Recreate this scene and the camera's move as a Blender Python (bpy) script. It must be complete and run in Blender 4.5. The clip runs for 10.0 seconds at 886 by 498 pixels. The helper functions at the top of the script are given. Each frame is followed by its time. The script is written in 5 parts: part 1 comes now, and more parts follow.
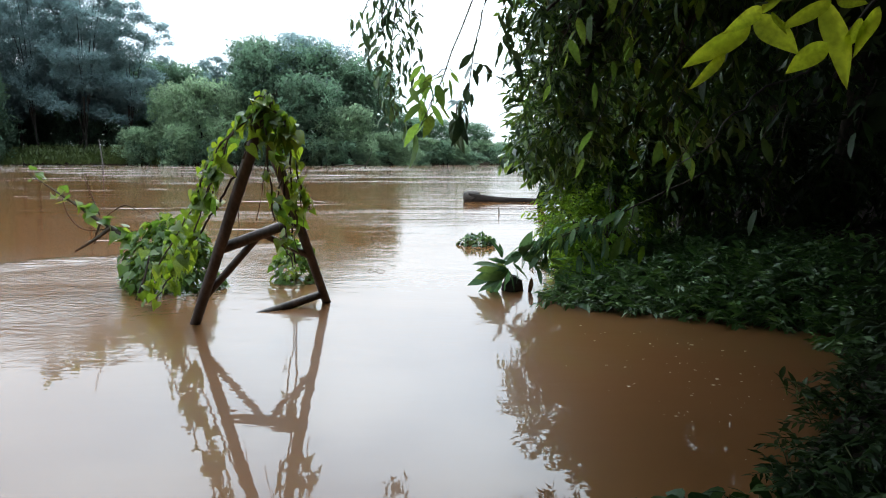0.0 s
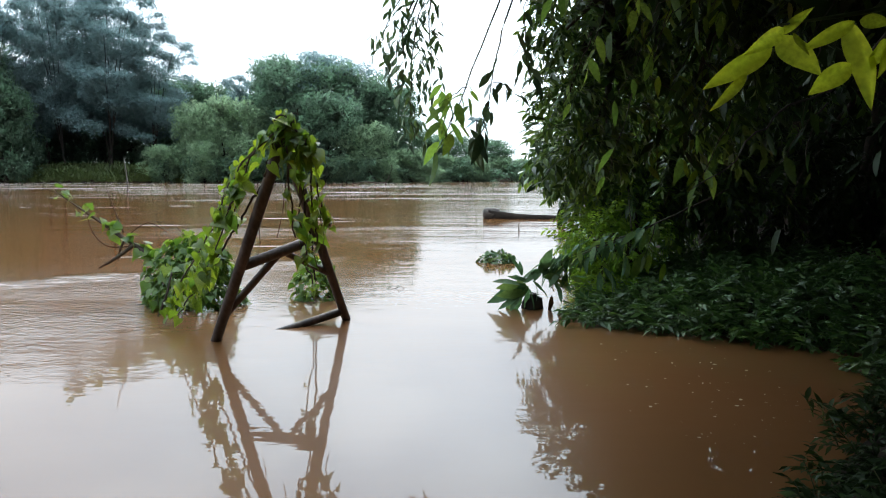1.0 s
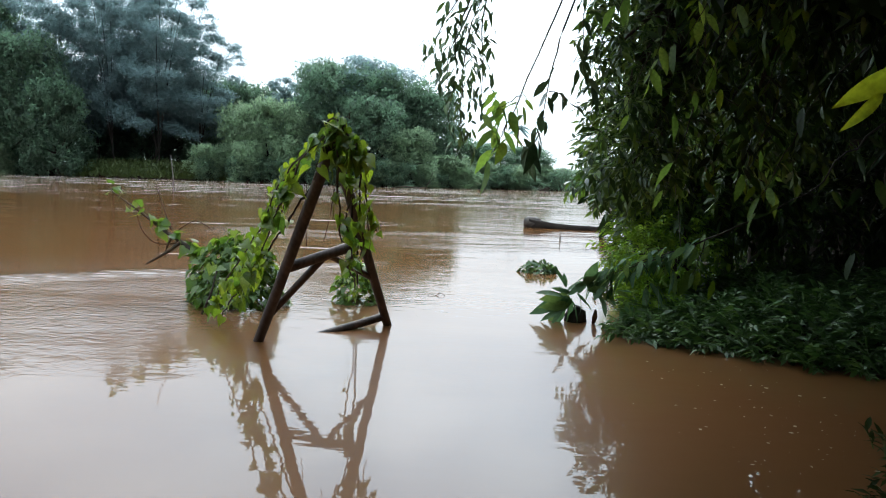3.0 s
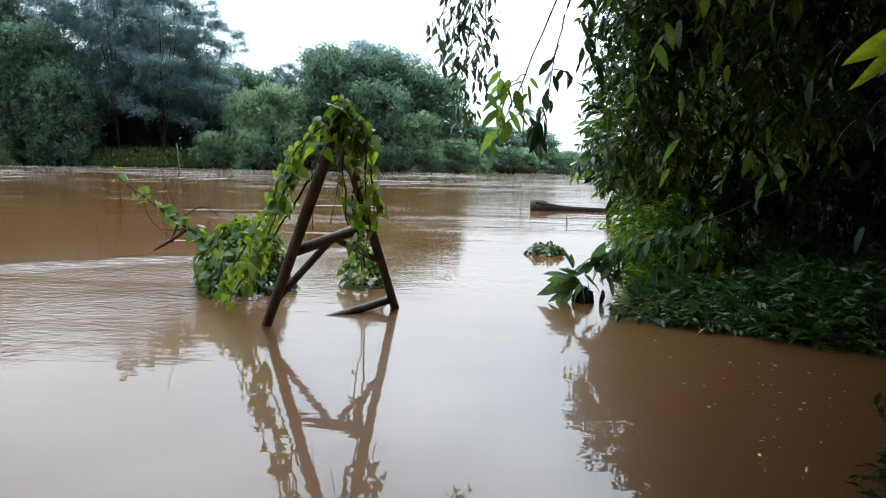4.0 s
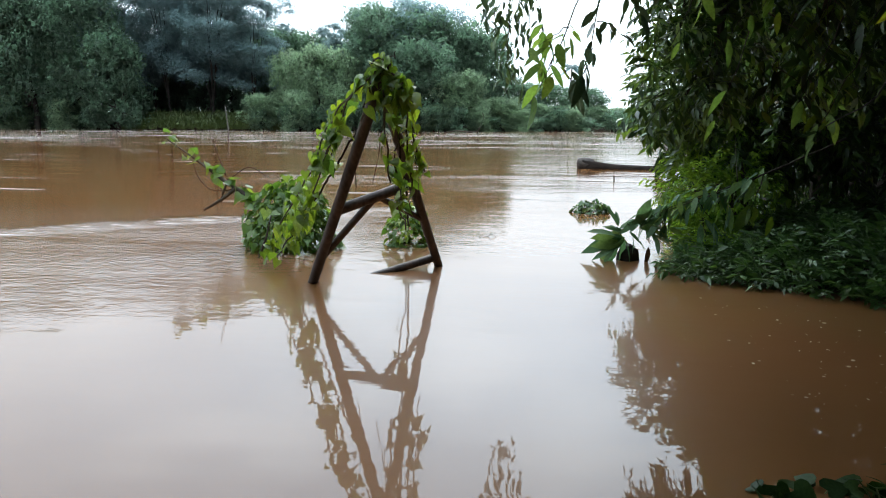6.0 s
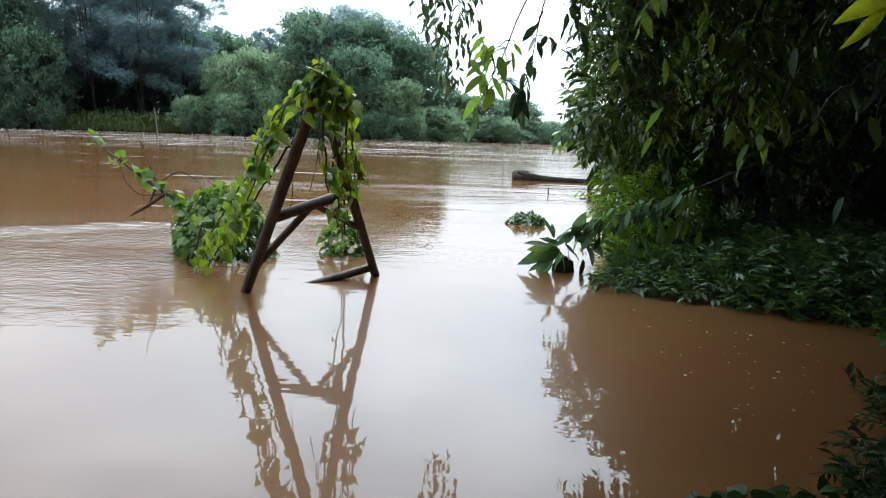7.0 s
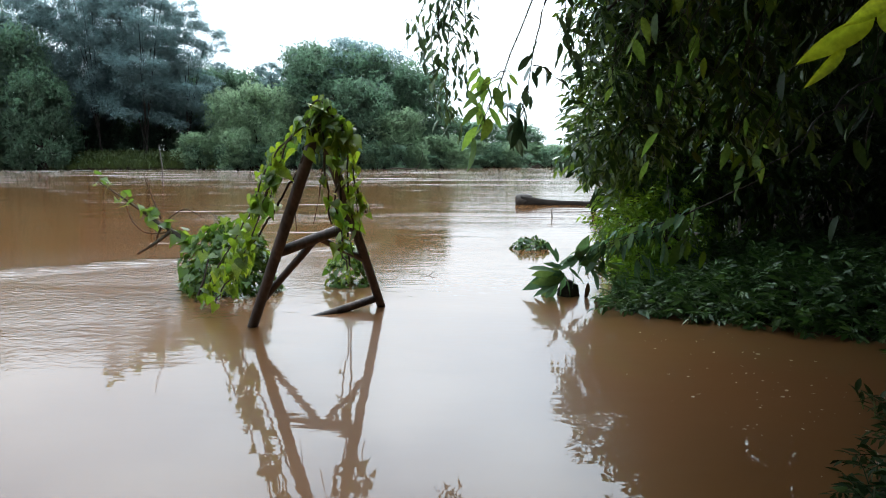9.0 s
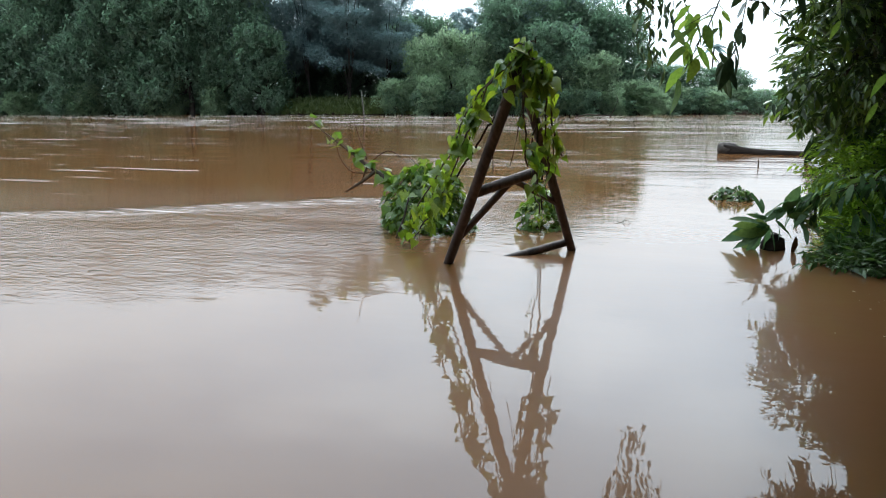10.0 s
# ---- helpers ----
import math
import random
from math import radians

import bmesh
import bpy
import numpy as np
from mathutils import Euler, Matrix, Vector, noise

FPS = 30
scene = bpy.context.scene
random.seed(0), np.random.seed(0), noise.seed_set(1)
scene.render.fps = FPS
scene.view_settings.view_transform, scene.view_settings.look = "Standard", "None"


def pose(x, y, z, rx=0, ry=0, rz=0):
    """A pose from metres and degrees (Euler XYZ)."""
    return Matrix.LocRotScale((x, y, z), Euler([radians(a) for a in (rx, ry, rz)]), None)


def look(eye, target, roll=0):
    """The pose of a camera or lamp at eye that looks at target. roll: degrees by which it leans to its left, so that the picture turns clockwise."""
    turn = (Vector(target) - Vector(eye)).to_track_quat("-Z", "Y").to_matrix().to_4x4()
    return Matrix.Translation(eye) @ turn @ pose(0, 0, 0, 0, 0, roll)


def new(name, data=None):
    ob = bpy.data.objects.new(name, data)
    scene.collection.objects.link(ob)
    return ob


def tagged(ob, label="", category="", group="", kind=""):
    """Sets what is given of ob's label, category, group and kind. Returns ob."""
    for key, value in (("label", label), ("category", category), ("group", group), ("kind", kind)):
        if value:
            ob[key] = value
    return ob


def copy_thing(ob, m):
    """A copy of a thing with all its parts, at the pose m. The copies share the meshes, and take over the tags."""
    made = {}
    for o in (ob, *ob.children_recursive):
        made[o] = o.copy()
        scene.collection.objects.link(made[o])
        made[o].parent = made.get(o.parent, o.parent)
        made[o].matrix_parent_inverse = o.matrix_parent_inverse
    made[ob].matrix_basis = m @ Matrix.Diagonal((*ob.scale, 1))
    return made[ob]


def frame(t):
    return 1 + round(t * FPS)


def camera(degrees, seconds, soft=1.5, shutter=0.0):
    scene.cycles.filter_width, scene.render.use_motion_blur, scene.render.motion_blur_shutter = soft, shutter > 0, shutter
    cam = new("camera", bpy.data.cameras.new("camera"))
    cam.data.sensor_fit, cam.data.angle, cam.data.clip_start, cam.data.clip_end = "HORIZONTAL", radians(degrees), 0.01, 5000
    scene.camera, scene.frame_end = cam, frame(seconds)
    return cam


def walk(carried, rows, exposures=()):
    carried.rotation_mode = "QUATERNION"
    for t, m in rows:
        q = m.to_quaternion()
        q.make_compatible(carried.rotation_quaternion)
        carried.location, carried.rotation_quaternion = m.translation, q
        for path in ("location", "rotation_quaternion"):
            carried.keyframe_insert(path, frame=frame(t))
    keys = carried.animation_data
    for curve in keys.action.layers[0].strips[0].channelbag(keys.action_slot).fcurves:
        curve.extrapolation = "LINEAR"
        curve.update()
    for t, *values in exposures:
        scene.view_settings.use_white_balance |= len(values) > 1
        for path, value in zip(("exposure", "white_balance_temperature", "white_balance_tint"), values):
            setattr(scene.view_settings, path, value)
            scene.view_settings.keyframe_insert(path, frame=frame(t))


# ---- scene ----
cam = camera(62.1, 10.0, soft=1.05)
PATH = [
    (0, (-0.078, 0.531, 1.407), (-0.072, 2.514, 1.151), 0.1),
    (0.5, (-0.083, 0.541, 1.412), (-0.107, 2.527, 1.175), 0.2),
    (1, (-0.076, 0.536, 1.414), (-0.124, 2.524, 1.203), -0.0),
    (1.5, (-0.094, 0.562, 1.413), (-0.169, 2.55, 1.205), 0.0),
    (2, (-0.115, 0.565, 1.418), (-0.201, 2.552, 1.201), 0.1),
    (2.5, (-0.134, 0.581, 1.413), (-0.278, 2.565, 1.202), 1.1),
    (2.7, (-0.150, 0.587, 1.425), (-0.295, 2.573, 1.233), 1.9),
    (4, (-0.147, 0.599, 1.401), (-0.312, 2.578, 1.163), 1.0),
    (4.5, (-0.139, 0.59, 1.392), (-0.29, 2.566, 1.122), 0.3),
    (5, (-0.114, 0.585, 1.391), (-0.357, 2.545, 1.077), -0.6),
    (5.2, (-0.098, 0.580, 1.383), (-0.405, 2.532, 1.077), -0.6),
    (6.3, (-0.122, 0.576, 1.382), (-0.369, 2.528, 1.026), 1.4),
    (6.5, (-0.129, 0.583, 1.378), (-0.306, 2.546, 1.04), 2.2),
    (7, (-0.147, 0.617, 1.387), (-0.258, 2.589, 1.068), 1.8),
    (7.5, (-0.125, 0.615, 1.399), (-0.181, 2.595, 1.119), 1.1),
    (8, (-0.081, 0.582, 1.412), (-0.078, 2.571, 1.2), 0.4),
    (8.5, (-0.088, 0.592, 1.403), (-0.081, 2.58, 1.188), 0.2),
    (9, (-0.124, 0.587, 1.411), (-0.254, 2.567, 1.163), -0.2),
    (9.5, (-0.156, 0.556, 1.404), (-0.557, 2.491, 1.1), -0.3),
    (10, (-0.148, 0.458, 1.387), (-0.768, 2.32, 1.0), -0.2),
]
walk(cam, [(t, look(eye, target, roll)) for t, eye, target, roll in PATH], ((0, 0.25, 6310, 7), (1.5, 0.13, 6310, 7), (4, 0.07, 6310, 7), (5, 0.15, 6310, 7), (7, 0.27, 6310, 7), (8.5, 0.19, 6310, 7), (9.5, 0.15, 6310, 7), (10, 0.07, 6310, 7)))

# ---- world, sun ----
SUN_EL, SUN_AZ = 42.0, -4.0          # degrees; azimuth measured from +y towards +x
world = bpy.data.worlds.new("overcast_sky")
scene.world = world
world.use_nodes = True
wn, wl = world.node_tree.nodes, world.node_tree.links
wn.clear()
w_out = wn.new("ShaderNodeOutputWorld")
w_bg = wn.new("ShaderNodeBackground")
w_sky = wn.new("ShaderNodeTexSky")
w_sky.sky_type = "NISHITA"
w_sky.sun_disc = False
w_sky.sun_elevation, w_sky.sun_rotation = radians(SUN_EL), radians(SUN_AZ)
w_sky.air_density, w_sky.dust_density = 1.0, 3.0
w_co = wn.new("ShaderNodeTexCoord")
w_sep = wn.new("ShaderNodeSeparateXYZ")
w_ramp = wn.new("ShaderNodeValToRGB")
w_noise = wn.new("ShaderNodeTexNoise")
w_cl = wn.new("ShaderNodeValToRGB")
w_mul = wn.new("ShaderNodeMix")
w_mul.data_type, w_mul.blend_type = "RGBA", "MULTIPLY"
w_mix = wn.new("ShaderNodeMix")
w_mix.data_type = "RGBA"
w_mapn = wn.new("ShaderNodeMapping")
w_mapn.inputs["Scale"].default_value = (1.0, 1.0, 3.0)
wl.new(w_co.outputs["Generated"], w_sep.inputs[0])
wl.new(w_sep.outputs["Z"], w_ramp.inputs[0])
r = w_ramp.color_ramp
r.elements[0].position, r.elements[0].color = 0.0, (12.2, 13.3, 14.3, 1)
r.elements[1].position, r.elements[1].color = 1.0, (19.0, 20.8, 22.6, 1)
e = r.elements.new(0.07); e.color = (14.8, 16.3, 17.8, 1)
e = r.elements.new(0.20); e.color = (14.7, 16.3, 17.9, 1)
# glow of the veiled sun through the cloud
sx, sy, sz = math.sin(radians(SUN_AZ)) * math.cos(radians(SUN_EL)), math.cos(radians(SUN_AZ)) * math.cos(radians(SUN_EL)), math.sin(radians(SUN_EL))
w_dot = wn.new("ShaderNodeVectorMath")
w_dot.operation = "DOT_PRODUCT"
w_dot.inputs[1].default_value = (sx, sy, sz)
wl.new(w_co.outputs["Generated"], w_dot.inputs[0])
w_pos = wn.new("ShaderNodeMath"); w_pos.operation = "MAXIMUM"; w_pos.inputs[1].default_value = 0.0
wl.new(w_dot.outputs["Value"], w_pos.inputs[0])
w_pow = wn.new("ShaderNodeMath"); w_pow.operation = "POWER"; w_pow.inputs[1].default_value = 3.0
wl.new(w_pos.outputs[0], w_pow.inputs[0])
w_low = wn.new("ShaderNodeMapRange"); w_low.interpolation_type = "SMOOTHSTEP"
w_low.inputs[1].default_value, w_low.inputs[2].default_value = 0.14, 0.42
wl.new(w_sep.outputs["Z"], w_low.inputs[0])
w_gl = wn.new("ShaderNodeMath"); w_gl.operation = "MULTIPLY"
wl.new(w_pow.outputs[0], w_gl.inputs[0])
wl.new(w_low.outputs[0], w_gl.inputs[1])
w_gc = wn.new("ShaderNodeMix"); w_gc.data_type, w_gc.blend_type = "RGBA", "ADD"
w_gc.inputs[7].default_value = (21.0, 25.2, 29.4, 1)
wl.new(w_gl.outputs[0], w_gc.inputs[0])
wl.new(w_ramp.outputs[0], w_gc.inputs[6])
wl.new(w_co.outputs["Generated"], w_mapn.inputs[0])
wl.new(w_mapn.outputs[0], w_noise.inputs["Vector"])
w_noise.inputs["Scale"].default_value, w_noise.inputs["Detail"].default_value = 3.2, 5.0
wl.new(w_noise.outputs[0], w_cl.inputs[0])
w_cl.color_ramp.elements[0].position, w_cl.color_ramp.elements[0].color = 0.33, (0.80, 0.85, 0.90, 1)
w_cl.color_ramp.elements[1].position, w_cl.color_ramp.elements[1].color = 0.62, (1.08, 1.07, 1.06, 1)
w_mul.inputs[0].default_value = 1.0
wl.new(w_gc.outputs[2], w_mul.inputs[6])
wl.new(w_cl.outputs[0], w_mul.inputs[7])
w_mix.inputs[0].default_value = 0.88
wl.new(w_sky.outputs[0], w_mix.inputs[6])
wl.new(w_mul.outputs[2], w_mix.inputs[7])
wl.new(w_mix.outputs[2], w_bg.inputs[0])
w_bg.inputs[1].default_value = 0.10
wl.new(w_bg.outputs[0], w_out.inputs[0])

sun = new("sun", bpy.data.lights.new("sun", "SUN"))
sun.data.energy, sun.data.angle, sun.data.color = 1.5, radians(25), (1.0, 0.96, 0.9)
sun.matrix_world = look((sx * 50, sy * 50, sz * 50), (0, 0, 0))

# ---- materials ----
def base_mat(name):
    m = bpy.data.materials.new(name)
    m.use_nodes = True
    nt = m.node_tree
    nt.nodes.clear()
    out = nt.nodes.new("ShaderNodeOutputMaterial")
    bs = nt.nodes.new("ShaderNodeBsdfPrincipled")
    nt.links.new(bs.outputs[0], out.inputs[0])
    return m, nt.nodes, nt.links, bs, out


def ramp_node(n, stops):
    rp = n.new("ShaderNodeValToRGB")
    els = rp.color_ramp.elements
    els[0].position, els[0].color = stops[0][0], (*stops[0][1], 1)
    els[1].position, els[1].color = stops[-1][0], (*stops[-1][1], 1)
    for p, c in stops[1:-1]:
        el = els.new(p)
        el.color = (*c, 1)
    return rp


def leaf_mat(name, dark, mid, light, glow=0.35, rough=0.42, spec=0.5, single=False):
    """Leaf blade: colour varies from leaf to leaf and in blotches; part of the light goes through."""
    m, n, l, bs, out = base_mat(name)
    if single:
        src = n.new("ShaderNodeObjectInfo").outputs["Random"]
    else:
        src = n.new("ShaderNodeNewGeometry").outputs["Random Per Island"]
    rp = ramp_node(n, [(0.0, dark), (0.55, mid), (1.0, light)])
    l.new(src, rp.inputs[0])
    co = n.new("ShaderNodeTexCoord")
    nz = n.new("ShaderNodeTexNoise")
    nz.inputs["Scale"].default_value, nz.inputs["Detail"].default_value = 9.0, 4.0
    l.new(co.outputs["Object"], nz.inputs["Vector"])
    br = ramp_node(n, [(0.3, (0.72, 0.75, 0.7)), (0.7, (1.2, 1.15, 1.1))])
    l.new(nz.outputs[0], br.inputs[0])
    mu = n.new("ShaderNodeMix")
    mu.data_type, mu.blend_type = "RGBA", "MULTIPLY"
    mu.inputs[0].default_value = 1.0
    l.new(rp.outputs[0], mu.inputs[6])
    l.new(br.outputs[0], mu.inputs[7])
    l.new(mu.outputs[2], bs.inputs["Base Color"])
    bs.inputs["Roughness"].default_value = rough
    bs.inputs["Specular IOR Level"].default_value = spec
    tr = n.new("ShaderNodeBsdfTranslucent")
    hs = n.new("ShaderNodeHueSaturation")
    hs.inputs["Hue"].default_value, hs.inputs["Saturation"].default_value, hs.inputs["Value"].default_value = 0.485, 1.15, 1.7
    l.new(mu.outputs[2], hs.inputs["Color"])
    l.new(hs.outputs[0], tr.inputs[0])
    mx = n.new("ShaderNodeMixShader")
    mx.inputs[0].default_value = glow
    l.new(bs.outputs[0], mx.inputs[1])
    l.new(tr.outputs[0], mx.inputs[2])
    l.new(mx.outputs[0], out.inputs[0])
    return m


def rough_mat(name, a, b, c, scale=6.0, rough=0.8, bump=0.4, stretch=(1, 1, 1), metal=0.0, dist=0.02, spec=0.5):
    """Bark, rust, mud and the like: three colours in noise at two scales, with relief."""
    m, n, l, bs, out = base_mat(name)
    co = n.new("ShaderNodeTexCoord")
    mp = n.new("ShaderNodeMapping")
    mp.inputs["Scale"].default_value = stretch
    l.new(co.outputs["Object"], mp.inputs[0])
    n1 = n.new("ShaderNodeTexNoise")
    n1.inputs["Scale"].default_value, n1.inputs["Detail"].default_value = scale, 8.0
    n2 = n.new("ShaderNodeTexNoise")
    n2.inputs["Scale"].default_value, n2.inputs["Detail"].default_value = scale * 5.3, 6.0
    l.new(mp.outputs[0], n1.inputs["Vector"])
    l.new(mp.outputs[0], n2.inputs["Vector"])
    rp = ramp_node(n, [(0.32, a), (0.5, b), (0.7, c)])
    l.new(n1.outputs[0], rp.inputs[0])
    br = ramp_node(n, [(0.3, (0.65, 0.65, 0.65)), (0.7, (1.25, 1.22, 1.2))])
    l.new(n2.outputs[0], br.inputs[0])
    mu = n.new("ShaderNodeMix")
    mu.data_type, mu.blend_type = "RGBA", "MULTIPLY"
    mu.inputs[0].default_value = 1.0
    l.new(rp.outputs[0], mu.inputs[6])
    l.new(br.outputs[0], mu.inputs[7])
    l.new(mu.outputs[2], bs.inputs["Base Color"])
    bs.inputs["Roughness"].default_value = rough
    bs.inputs["Metallic"].default_value = metal
    bs.inputs["Specular IOR Level"].default_value = spec
    bp = n.new("ShaderNodeBump")
    bp.inputs["Strength"].default_value, bp.inputs["Distance"].default_value = bump, dist
    l.new(n2.outputs[0], bp.inputs["Height"])
    l.new(bp.outputs[0], bs.inputs["Normal"])
    return m


# distance haze is put into these three leaf colours, paler and bluer
M_HAZE_DARK = leaf_mat("foliage_haze_dark", (0.1480, 0.2080, 0.2220), (0.1780, 0.2480, 0.2650), (0.2100, 0.2920, 0.3110), glow=0.62, rough=0.55)
M_HAZE_MID = leaf_mat("foliage_haze_green", (0.1008, 0.1568, 0.1131), (0.1288, 0.2005, 0.1445), (0.1613, 0.2509, 0.1792), glow=0.60, rough=0.55)
M_HAZE_PALE = leaf_mat("foliage_haze_pale", (0.1792, 0.2542, 0.1680), (0.2218, 0.3158, 0.2072), (0.2710, 0.3853, 0.2509), glow=0.60, rough=0.55)
M_NEAR_DARK = leaf_mat("foliage_bank", (0.0279, 0.0584, 0.0182), (0.0608, 0.1217, 0.0341), (0.1703, 0.2738, 0.0681), glow=0.30, rough=0.36, spec=0.5)
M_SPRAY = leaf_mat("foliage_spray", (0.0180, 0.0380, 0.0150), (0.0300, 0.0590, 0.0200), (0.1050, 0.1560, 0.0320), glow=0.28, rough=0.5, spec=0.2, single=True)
M_BANKLOW = leaf_mat("foliage_carpet", (0.0357, 0.0744, 0.0238), (0.0595, 0.1220, 0.0357), (0.1011, 0.1815, 0.0536), glow=0.25, rough=0.38, spec=0.4)
M_SHRUB = leaf_mat("foliage_shrub", (0.1000, 0.1900, 0.0350), (0.1650, 0.2900, 0.0550), (0.2300, 0.3600, 0.0750), glow=0.6, rough=0.45)
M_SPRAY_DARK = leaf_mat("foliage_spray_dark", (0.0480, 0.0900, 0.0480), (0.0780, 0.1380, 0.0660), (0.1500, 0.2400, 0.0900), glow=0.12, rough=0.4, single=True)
# darker copy of the bank leaves, with shade put into the colour
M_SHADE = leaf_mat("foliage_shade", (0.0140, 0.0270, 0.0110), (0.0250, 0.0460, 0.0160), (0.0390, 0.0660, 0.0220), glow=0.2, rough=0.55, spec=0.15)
M_HERB = leaf_mat("herb_leaf", (0.0191, 0.0403, 0.0131), (0.0284, 0.0594, 0.0166), (0.0475, 0.0832, 0.0238), glow=0.28, rough=0.5, spec=0.12, single=True)
M_VINE = leaf_mat("vine_leaf", (0.0579, 0.1159, 0.0283), (0.1030, 0.1932, 0.0438), (0.1932, 0.2769, 0.0618), glow=0.48, rough=0.42, single=True)
M_VINE_J = leaf_mat("vine_leaf_mass", (0.0438, 0.0909, 0.0212), (0.0826, 0.1569, 0.0343), (0.1534, 0.2287, 0.0475), glow=0.40, rough=0.38)
M_WEED = leaf_mat("water_weed", (0.045, 0.075, 0.035), (0.075, 0.115, 0.05), (0.12, 0.165, 0.075), glow=0.3, rough=0.4)
M_LIME = leaf_mat("lime_vine_leaf", (0.0765, 0.1326, 0.0270), (0.1190, 0.1870, 0.0350), (0.1742, 0.2422, 0.0460), glow=0.55, rough=0.42, single=True)
M_LIME_J = leaf_mat("lime_vine_mass", (0.0892, 0.1530, 0.0310), (0.1360, 0.2125, 0.0400), (0.1913, 0.2635, 0.0500), glow=0.55, rough=0.42)
# brighter leaf green that also carries the light falling through the bough
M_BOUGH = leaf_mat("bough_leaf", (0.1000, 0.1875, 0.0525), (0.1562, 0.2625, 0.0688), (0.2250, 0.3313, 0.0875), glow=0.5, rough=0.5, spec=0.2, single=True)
M_SPRIG = leaf_mat("foliage_sprig", (0.0580, 0.1220, 0.0600), (0.0860, 0.1680, 0.0780), (0.1560, 0.2400, 0.0720), glow=0.35, rough=0.45, spec=0.35, single=True)
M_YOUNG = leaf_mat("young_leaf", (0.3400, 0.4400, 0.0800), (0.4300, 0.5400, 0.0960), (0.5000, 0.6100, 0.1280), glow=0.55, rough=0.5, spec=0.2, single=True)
M_GRASS = leaf_mat("grass_blade", (0.0600, 0.0850, 0.0300), (0.0850, 0.1200, 0.0420), (0.1150, 0.1500, 0.0550), glow=0.3, rough=0.5)
M_BARK = rough_mat("bark", (0.05, 0.04, 0.03), (0.10, 0.08, 0.06), (0.17, 0.14, 0.11), 4.0, 0.9, 0.6, (1, 1, 0.25))
M_TWIG = rough_mat("twig_bark", (0.03, 0.024, 0.017), (0.055, 0.043, 0.029), (0.09, 0.072, 0.05), 14.0, 0.85, 0.4)
M_DARK_BARK = rough_mat("dark_bark", (0.014, 0.012, 0.010), (0.024, 0.020, 0.017), (0.040, 0.034, 0.028), 4.0, 0.9, 0.6, (1, 1, 0.25), spec=0.2)
M_STEM = rough_mat("green_stem", (0.05, 0.09, 0.02), (0.09, 0.13, 0.035), (0.13, 0.12, 0.05), 10.0, 0.6, 0.2)
M_PIPE = rough_mat("weathered_pipe", (0.030, 0.024, 0.022), (0.062, 0.048, 0.044), (0.12, 0.085, 0.07), 7.0, 0.62, 0.35, (1, 1, 0.35), 0.25, 0.006)
M_BOAT = rough_mat("wet_dark_wood", (0.012, 0.010, 0.009), (0.024, 0.019, 0.016), (0.05, 0.04, 0.033), 5.0, 0.85, 0.5, (0.25, 1, 1), spec=0.15)
M_CUT = rough_mat("worn_end_wood", (0.03, 0.024, 0.02), (0.06, 0.05, 0.042), (0.10, 0.084, 0.07), 9.0, 0.75, 0.5)
M_POLE = rough_mat("bleached_wood", (0.06, 0.055, 0.05), (0.10, 0.09, 0.08), (0.15, 0.14, 0.125), 5.0, 0.8, 0.3)
M_MUD = rough_mat("river_mud", (0.014, 0.010, 0.007), (0.026, 0.018, 0.012), (0.045, 0.032, 0.021), 1.3, 0.9, 0.5, dist=0.05, spec=0.15)
# pale colour that stands for glints of sky on the cove water
M_GLINT_SCRAP = rough_mat("glint_scrap", (0.30, 0.27, 0.22), (0.42, 0.39, 0.33), (0.55, 0.52, 0.46), 30.0, 0.3, 0.2)
M_DRY = rough_mat("dry_leaf", (0.10, 0.05, 0.025), (0.16, 0.09, 0.04), (0.24, 0.15, 0.07), 20.0, 0.7, 0.2)


